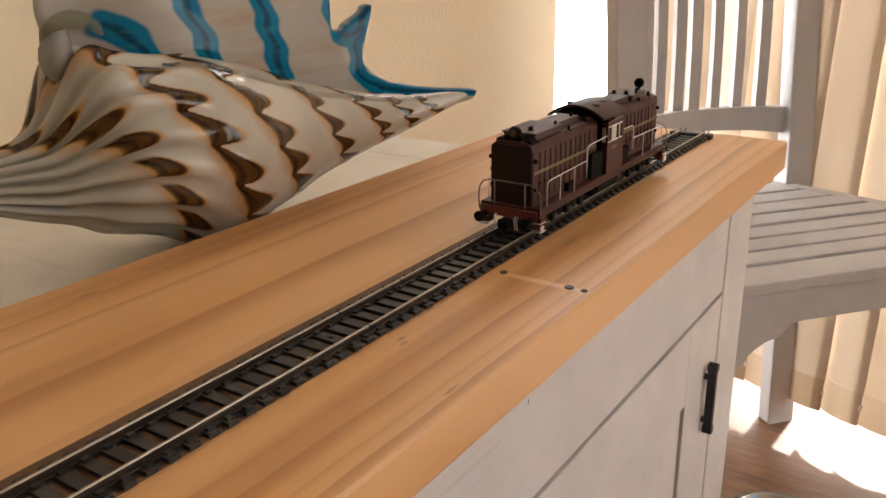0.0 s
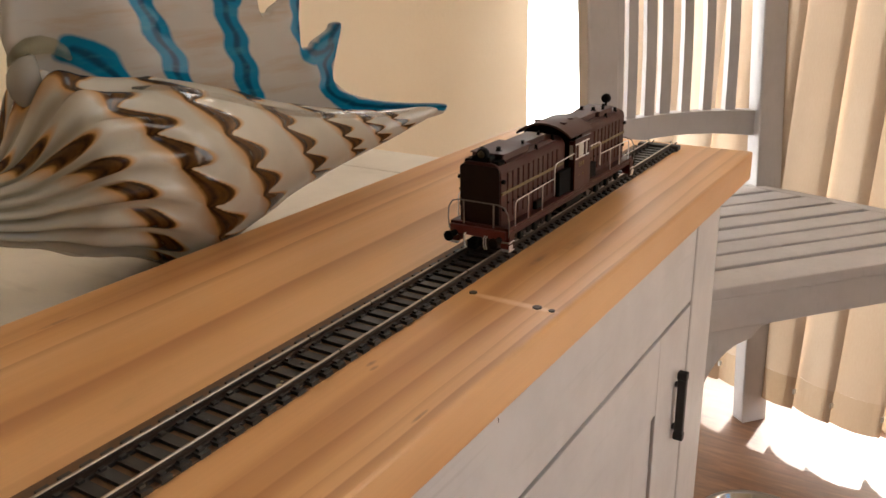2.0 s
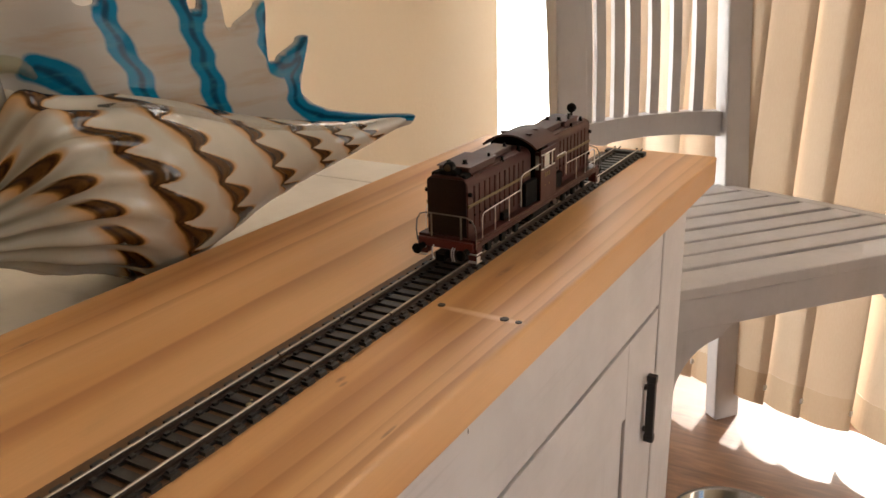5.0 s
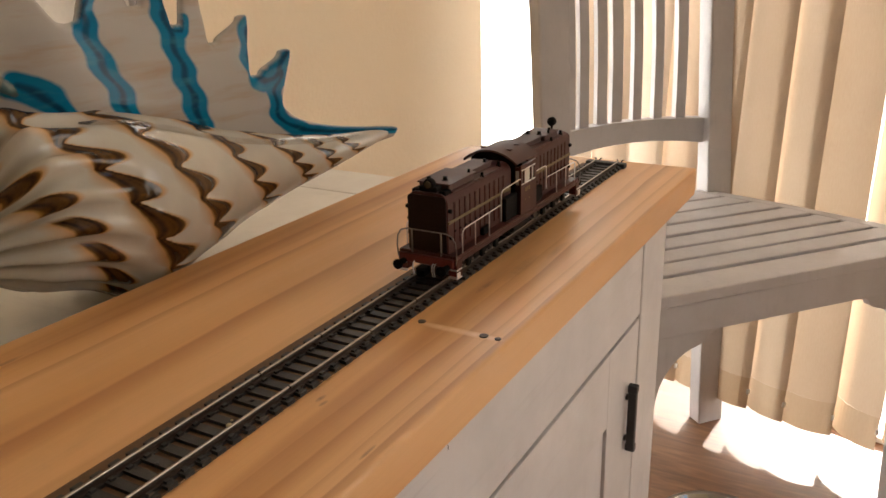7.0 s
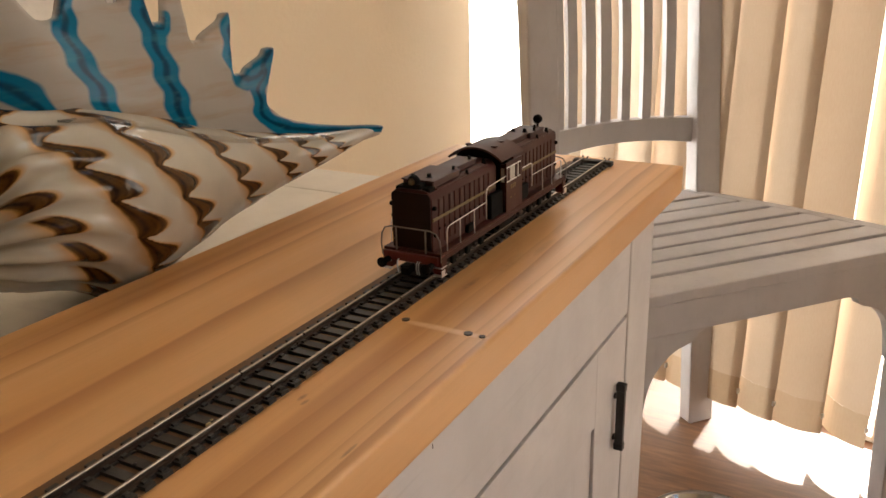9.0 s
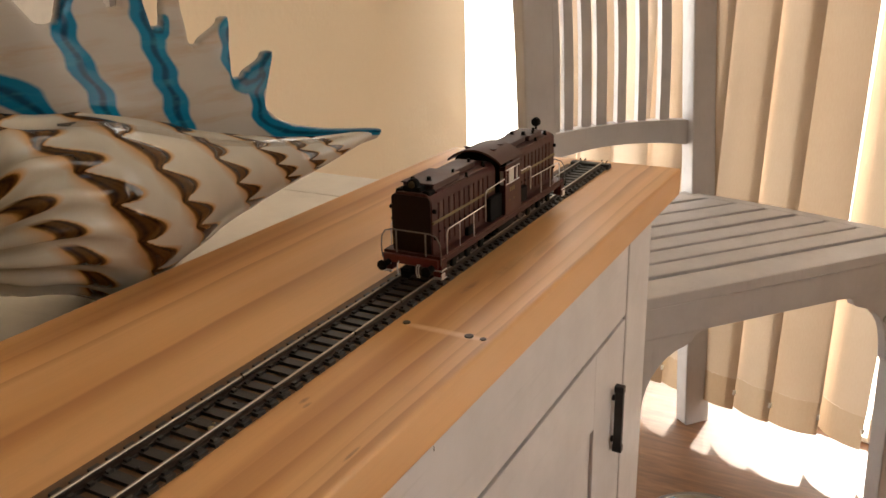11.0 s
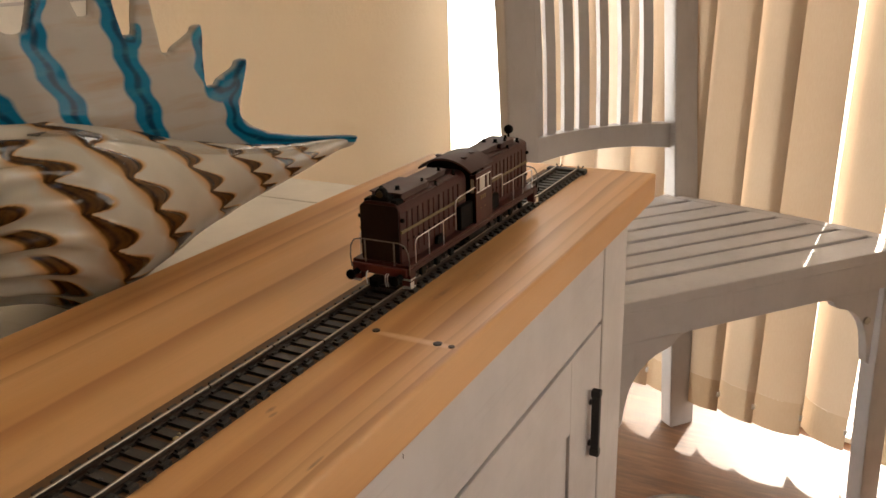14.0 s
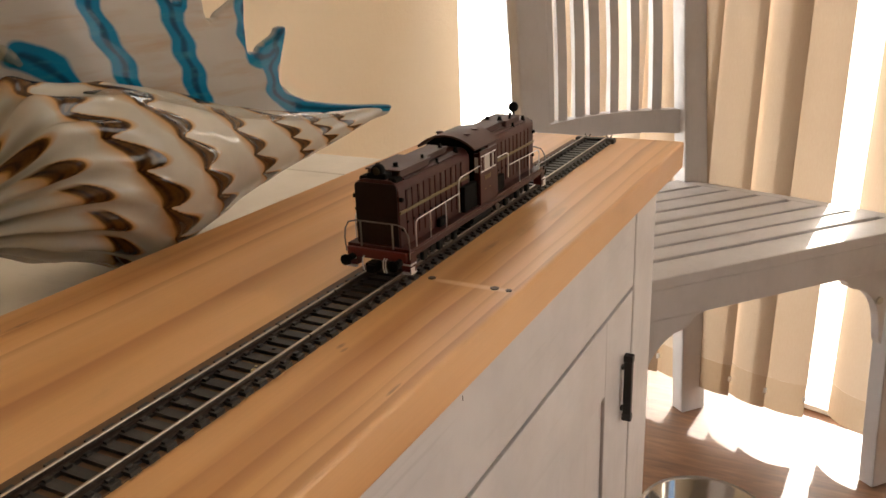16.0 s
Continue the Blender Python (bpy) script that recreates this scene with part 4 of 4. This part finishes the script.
def smooth_curve(knots):
    xs, cols = np.array([q[0] for q in knots]), np.array([q[1:] for q in knots])

    def at(x):
        i = int(np.clip(np.searchsorted(xs, x) - 1, 0, len(xs) - 2))
        f = (x - xs[i]) / (xs[i + 1] - xs[i])

        def slope(j):
            a, b = max(j - 1, 0), min(j + 1, len(xs) - 1)
            return (cols[b] - cols[a]) / (xs[b] - xs[a])
        h = xs[i + 1] - xs[i]
        return ((2 * f**3 - 3 * f**2 + 1) * cols[i] + (f**3 - 2 * f**2 + f) * h * slope(i) + (3 * f**2 - 2 * f**3) * cols[i + 1] + (f**3 - f**2) * h * slope(i + 1))
    return at


def rounded_line(points, step):
    """A Catmull-Rom line through the points, in even steps."""
    p = [np.array(q) for q in points]
    p = [2 * p[0] - p[1]] + p + [2 * p[-1] - p[-2]]
    out = []
    for a, b, c, d in zip(p, p[1:], p[2:], p[3:]):
        n = max(2, int(np.linalg.norm(c - b) / step))
        for f in np.arange(n) / n:
            out.append(0.5 * (2 * b + (c - a) * f + (2 * a - 5 * b + 4 * c - d) * f**2 + (3 * b - a - 3 * c + d) * f**3))
    return np.array(out + [p[-2]])


def line_distance(pts, line):
    """The distance of each point from a line of points."""
    best = np.full(len(pts), 9.0)
    for a, b in zip(line, line[1:]):
        f = np.clip(((pts - a) @ (b - a)) / max((b - a) @ (b - a), 1e-12), 0, 1)
        best = np.minimum(best, np.linalg.norm(pts - a - f[:, None] * (b - a), axis=1))
    return best


def store(me, name, values):
    me.attributes.new(name, "FLOAT", "POINT").data.foreach_set("value", np.asarray(values, dtype=np.float32))


# rows of crescents: where along the shell, lobes round it, angle of one crown, reach, thickness
CRESCENTS = ((-0.096, 17, 14.6, 0.015, 0.0118), (-0.054, 17, 16.0, 0.018, 0.0155), (-0.013, 16, 14.0, 0.018, 0.0140), (0.039, 13, 14.0, 0.016, 0.0110),
             (0.080, 12, 24.0, 0.012, 0.0085), (0.106, 11, 13.0, 0.010, 0.0070), (0.128, 10, 10.0, 0.008, 0.0055))


def crescent(y, deg):
    """How deep inside a crescent a place on the body lies, and whether the row shows there."""
    lean = 0.00052 * max(0.35, 1 - max(0.0, y) * 6)
    best, show = 9.0, 1.0
    for n, (c, lobes, crown, reach, thick) in enumerate(CRESCENTS):
        s = ((crown - deg) * lobes / 360 + 0.62) % 1.0
        lobe = math.sin(math.pi * s ** 1.45) ** 0.75
        d = (c - lean * (deg - 15) + reach * (lobe - 0.45) - y) / (thick * (0.28 + 0.95 * lobe))
        d = 0.5 - 2.0 * d if d < 0 else 0.5 - d if d < 0.5 else (d - 0.5) * 0.8
        if d < best:
            best, show = d, min(1.0, max(0.0, (lobe - 0.42) * 6)) if n == 0 else 1.0
    return min(1.5, best), show


def conch():
    sh = thing("glass_conch", "blown glass conch shell, cream and brown with a blue-banded lip", "ornament", SH0)
    # spindle body: y, centre x, centre z, radius
    spine = smooth_curve([(-0.165, -0.188, 0.744, 0.006), (-0.150, -0.187, 0.744, 0.012), (-0.124, -0.185, 0.742, 0.020), (-0.110, -0.184, 0.745, 0.0275), (-0.095, -0.182, 0.7495, 0.0395), (-0.080, -0.181, 0.7500, 0.0450), (-0.064, -0.180, 0.7465, 0.0485),
                          (-0.040, -0.179, 0.740, 0.0535), (0.0, -0.175, 0.7385, 0.0440), (0.04, -0.169, 0.737, 0.0310), (0.08, -0.158, 0.737, 0.0200), (0.12, -0.143, 0.739, 0.0110), (0.15, -0.1295, 0.7435, 0.0050), (0.168, -0.1215, 0.7462, 0.0012)])
    ny, na = 280, 240
    verts, cres, gate, flute = [], [], [], []
    for i in range(ny + 1):
        y = -0.165 + 0.333 * i / ny
        cx, cz, r = spine(y)
        rib = max(0.0, min(1.0, (-0.052 - y) / 0.045))
        # the shoulder swells above the neck
        swell = 0.013 * math.exp(-((y + 0.100) / 0.014) ** 2)
        waist = max(0.0, min(1.0, (y + 0.075) / 0.03)) * max(0.0, 1 - (y + 0.03) / 0.17)
        for j in range(na):
            a = 2 * math.pi * j / na
            deg = math.degrees(a if a < math.pi else a - 2 * math.pi)
            ridge = math.cos(17 * (a - radians(14.6)) + 18 * (y + 0.095))
            d, g = crescent(y, deg)
            # each crescent is a low scale, proud at its crown
            scale = 0.0009 * waist * max(0.0, 1 - d * 1.2)
            k = 1 + 0.085 * rib * (abs(ridge) ** 0.7 * (1 if ridge > 0 else -1))
            up = max(0.0, math.sin(a)) ** 1.3
            q = r * k + swell * up + scale
            verts.append(Vector((cx + q * math.cos(a), y, cz + q * math.sin(a))) - SH0)
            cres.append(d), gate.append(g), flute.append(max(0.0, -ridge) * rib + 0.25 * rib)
    faces = [(i * na + j, i * na + (j + 1) % na, (i + 1) * na + (j + 1) % na, (i + 1) * na + j) for i in range(ny) for j in range(na)]
    faces += [tuple(range(na - 1, -1, -1)), tuple(range(ny * na, (ny + 1) * na))]
    me = bpy.data.meshes.new("shell_body")
    me.from_pydata(verts, [], faces)
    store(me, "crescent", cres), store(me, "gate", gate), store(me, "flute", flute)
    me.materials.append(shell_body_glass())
    for p in me.polygons:
        p.use_smooth = True
    body = new("shell_body", me)
    body.parent = sh
    tagged(body, "cream glass with rows of brown crescents")

    # flared lip: horns (tip y, tip z, lean, tip radius) between rounded notches (y, z, radius)
    side = smooth_curve([(-0.11, -0.196), (-0.090, -0.190), (-0.06, -0.174), (0.0, -0.168), (0.06, -0.165), (0.11, -0.152), (0.168, -0.119)])
    foot = smooth_curve([(-0.11, 0.786), (-0.080, 0.788), (-0.025, 0.768), (0.034, 0.752), (0.094, 0.740), (0.14, 0.738), (0.168, 0.743)])
    horns = ((-0.080, 0.870, 0.0, 0.0050), (-0.024, 0.874, 0.0, 0.0050), (0.007, 0.869, 0.0, 0.0042), (0.0360, 0.860, 0.1, 0.0044), (0.0680, 0.8280, 0.25, 0.0044), (0.0945, 0.8045, 0.25, 0.0048))
    notches = ((-0.051, 0.8455, 0.0085), (-0.0075, 0.8475, 0.0050), (0.0190, 0.8350, 0.0045), (0.0455, 0.8225, 0.0046), (0.0725, 0.8005, 0.0052))
    rim = [(-0.1000, 0.794), (-0.1050, 0.808), (-0.1055, 0.824), (-0.097, 0.848)]
    for n, (y, z, lean, r) in enumerate(horns):
        rim += [(y + r * (math.cos(b) + lean * (math.sin(b) - 0.4)), z + r * math.sin(b)) for b in (math.pi, 2.2, 1.2, 0.15)]
        if n < len(notches):
            ny_, nz, nr = notches[n]
            rim += [(ny_ - nr * math.cos(b), nz - nr * math.sin(b)) for b in (0.35, 1.15, 2.0, 2.8)]
    rim += [(0.0905, 0.7775), (0.0950, 0.7690), (0.1040, 0.7625), (0.120, 0.7565), (0.140, 0.7522), (0.160, 0.7497), (0.1672, 0.7475), (0.1660, 0.7435)]
    rim = rounded_line(rim, 0.0011)
    low = np.array([(y, float(foot(y)[0])) for y in np.linspace(0.163, -0.0990, 150)])
    loop = np.concatenate([rim, low])
    # inner points: two rows that follow the rim, then an even field
    tang = np.gradient(rim, axis=0)
    tang /= np.linalg.norm(tang, axis=1)[:, None]
    inward = np.stack([tang[:, 1], -tang[:, 0]], 1)
    ys, zs = np.meshgrid(np.arange(-0.106, 0.168, 0.0013), np.arange(0.735, 0.88, 0.0013))
    field = np.stack([ys.ravel(), zs.ravel()], 1)
    inner = [q for off in (0.0004, 0.0010, 0.0018) for q in rim[2:-2:1] + inward[2:-2:1] * off]
    cand = np.concatenate([np.array(inner), field])
    # keep what lies inside the outline and clear of it
    x0, y0, x1, y1 = loop[:, 0], loop[:, 1], np.roll(loop[:, 0], -1), np.roll(loop[:, 1], -1)
    cross = (y0[None] > cand[:, 1:]) != (y1[None] > cand[:, 1:])
    with np.errstate(divide="ignore", invalid="ignore"):
        hit = cand[:, :1] < (x1 - x0)[None] * (cand[:, 1:] - y0[None]) / (y1 - y0)[None] + x0[None]
    cand = cand[(cross & hit).sum(1) % 2 == 1]
    far = line_distance(cand, np.concatenate([loop, loop[:1]]))
    keep = far > 0.0003
    cand = cand[keep]
    pts = np.concatenate([loop, cand])
    got = geometry.delaunay_2d_cdt([Vector(q) for q in pts], [], [list(range(len(loop)))], 1, 1e-6)
    flat = np.array([tuple(v) for v in got[0]])
    tris = [tuple(f) for f in got[2]]
    edge = line_distance(flat, rim)
    thick = 0.0030 * np.sqrt(np.clip(1 - (1 - np.clip(edge / 0.0034, 0, 1)) ** 2, 0, 1)) * np.clip((0.185 - flat[:, 0]) / 0.06, 0.55, 1)
    sheet = []
    for y, z in flat:
        f = (z - foot(y)[0]) / 0.07
        fade = max(0.0, min(1.0, (0.10 - y) / 0.06))
        sheet.append(side(y)[0] + fade * (0.004 * math.sin(min(1.0, f) * math.pi) - 0.004 * f * f + 0.00022 * math.sin(2 * math.pi * (z + 0.22 * y) / 0.017)))
    sheet = np.array(sheet)
    m = len(flat)
    verts = [Vector((sheet[i] + s * thick[i], flat[i][0], flat[i][1])) - SH0 for s in (1, -1) for i in range(m)]
    faces = tris + [(a + m, c + m, b + m) for a, b, c in tris]
    me = bpy.data.meshes.new("flared_lip")
    me.from_pydata(verts, [], faces)
    wave = 0.0015 * np.sin(2 * np.pi * (flat[:, 1] + 0.22 * flat[:, 0]) / 0.017)
    wavy = np.stack([flat[:, 0] + wave, flat[:, 1]], 1)
    band = np.full(m, 9.0)
    for half, pts in ((0.0076, [(-0.036, 0.868), (-0.0395, 0.8504), (-0.0425, 0.837), (-0.042, 0.823), (-0.0338, 0.805), (-0.0275, 0.788), (-0.0255, 0.765)]),
                      (0.0098, [(0.0085, 0.868), (0.0100, 0.850), (0.0115, 0.8306), (0.0130, 0.8116), (0.0160, 0.7935), (0.0205, 0.775), (0.024, 0.755)]),
                      (0.0075, [(-0.0810, 0.8105), (-0.0715, 0.8050), (-0.0640, 0.7965), (-0.0615, 0.785)]),
                      (0.0046, [(-0.045, 0.840), (-0.037, 0.846), (-0.033, 0.858)]), (0.0048, [(0.011, 0.829), (0.020, 0.827), (0.025, 0.832)]),
                      (0.0074, [(0.0712, 0.826), (0.0680, 0.808), (0.0720, 0.7935), (0.0820, 0.7920), (0.0900, 0.7985), (0.0948, 0.8085)]),
                      (0.0066, [(0.0900, 0.796), (0.0835, 0.783), (0.0835, 0.772), (0.0900, 0.7625), (0.1020, 0.7560)]),
                      (0.0048, [(0.100, 0.7562), (0.114, 0.7530), (0.140, 0.7490), (0.152, 0.7478)]), (0.0030, [(0.157, 0.7475), (0.1655, 0.7465)])):
        band = np.minimum(band, line_distance(wavy, rounded_line(pts, 0.004)) / half)
    store(me, "band", np.tile(np.minimum(band, 2.0), 2))
    store(me, "edge", np.tile(np.clip(1 - edge / 0.0013, 0, 1), 2))
    me.materials.append(shell_wing_glass())
    for p in me.polygons:
        p.use_smooth = True
    lip = new("flared_lip", me)
    lip.parent = sh
    tagged(lip, "milky glass lip with horns and blue bands")
    # weld the two faces along the rim
    bm = bmesh.new()
    bm.from_mesh(me)
    bmesh.ops.remove_doubles(bm, verts=bm.verts, dist=1e-6)
    bmesh.ops.recalc_face_normals(bm, faces=bm.faces)
    bm.to_mesh(me)
    bm.free()
    # clear rolled edge of the mouth, the olive fold and the milky curl at the shoulder
    clear = Mat("clear_glass_roll", (0.86, 0.84, 0.78), 0.03, Transmission_Weight=0.9, IOR=1.4).m
    olive = Mat("clear_olive_glass", (0.60, 0.60, 0.44), 0.03, Transmission_Weight=0.85, IOR=1.45).m
    milky = speckled("milky_curl_glass", (0.40, 0.38, 0.34), 0.10, 0.0, 60.0, 0.2, 0.05, 0.0005, Transmission_Weight=0.35)
    mouth = [Vector((*spine(y)[:1], y, spine(y)[1])) + Vector((math.cos(b), 0, math.sin(b))) * (spine(y)[2] + 0.0004) for y, b in ((-0.064 + 0.2 * i / 15, radians(64 - 14 * min(1, i / 6))) for i in range(16))]
    part("mouth_roll", rod([p - SH0 for p in mouth], 0.0019, 12, taper=[0.3] + [1.0] * 13 + [0.7, 0.3]), clear, sh, "clear rolled glass edge of the mouth", smooth=True)
    fold = [Vector((-0.178 - 0.002 * i, -0.093 + 0.0125 * math.cos(radians(20 + 22 * i)), 0.8010 + 0.0125 * math.sin(radians(20 + 22 * i)))) for i in range(8)]
    part("olive_fold", rod([p - SH0 for p in fold], 0.0040, 16, taper=[0.3, 0.8, 1.0, 1.1, 1.1, 1.0, 0.8, 0.3]), olive, sh, "clear olive glass fold", smooth=True)
    curl = [Vector((-0.186, -0.097 - 0.006 * math.sin(math.pi * i / 8), 0.809 - 0.026 * i / 8)) for i in range(9)]
    part("milky_curl", rod([p - SH0 for p in curl], 0.0080, 24, taper=[0.25, 0.62, 0.85, 0.97, 1.0, 0.97, 0.85, 0.6, 0.15]), milky, sh, "milky glass curl at the shoulder", smooth=True)


conch()


# ---------------------------------------------------------------- what moves
def motions():
    rows = [(0.0, 0.0), (13.6, 0.0), (14.0, -0.002), (14.5, -0.0052), (15.0, -0.0148), (15.5, -0.0300), (16.0, -0.0540)]
    walk(LOCO, [(t, pose(0, d, RAIL)) for t, d in rows])
    # the wheels roll on the rails
    turns = [(0.0, 0.0), (13.6, 0.0), (14.0, 0.002), (14.5, 0.0052), (14.75, 0.0095), (15.0, 0.0148), (15.25, 0.0220), (15.5, 0.0300), (15.67, 0.0370), (15.83, 0.0450), (16.0, 0.0540)]
    for ob, y, z in WHEELSETS:
        walk(ob, [(t, pose(0, y, z, math.degrees(d / 0.0059))) for t, d in turns])
    # two slats drift apart in the draught
    for ob, rows in ((BLINDS[8], [(0.0, 0.0, 0.0), (13.6, 0.0, 0.0), (14.0, 0.001, 0.0), (14.5, 0.007, 0.0), (15.0, 0.016, 1.0), (15.5, 0.023, 2.0), (16.0, 0.030, 3.0)]),
                     (BLINDS[9], [(0.0, 0.0, 0.0), (13.6, 0.0, 0.0), (15.0, 0.014, 1.0), (16.0, 0.030, 2.0)]),
                     (BLINDS[7], [(0.0, 0.0, 0.0), (13.6, 0.0, 0.0), (15.0, -0.007, -3.0), (16.0, -0.013, -6.0)])):
        p, e = ob.matrix_basis.translation.copy(), ob.matrix_basis.to_euler()
        walk(ob, [(t, pose(p.x + d, p.y - 0.3 * d, p.z, math.degrees(e.x), math.degrees(e.y), math.degrees(e.z) + a)) for t, d, a in rows])


motions()
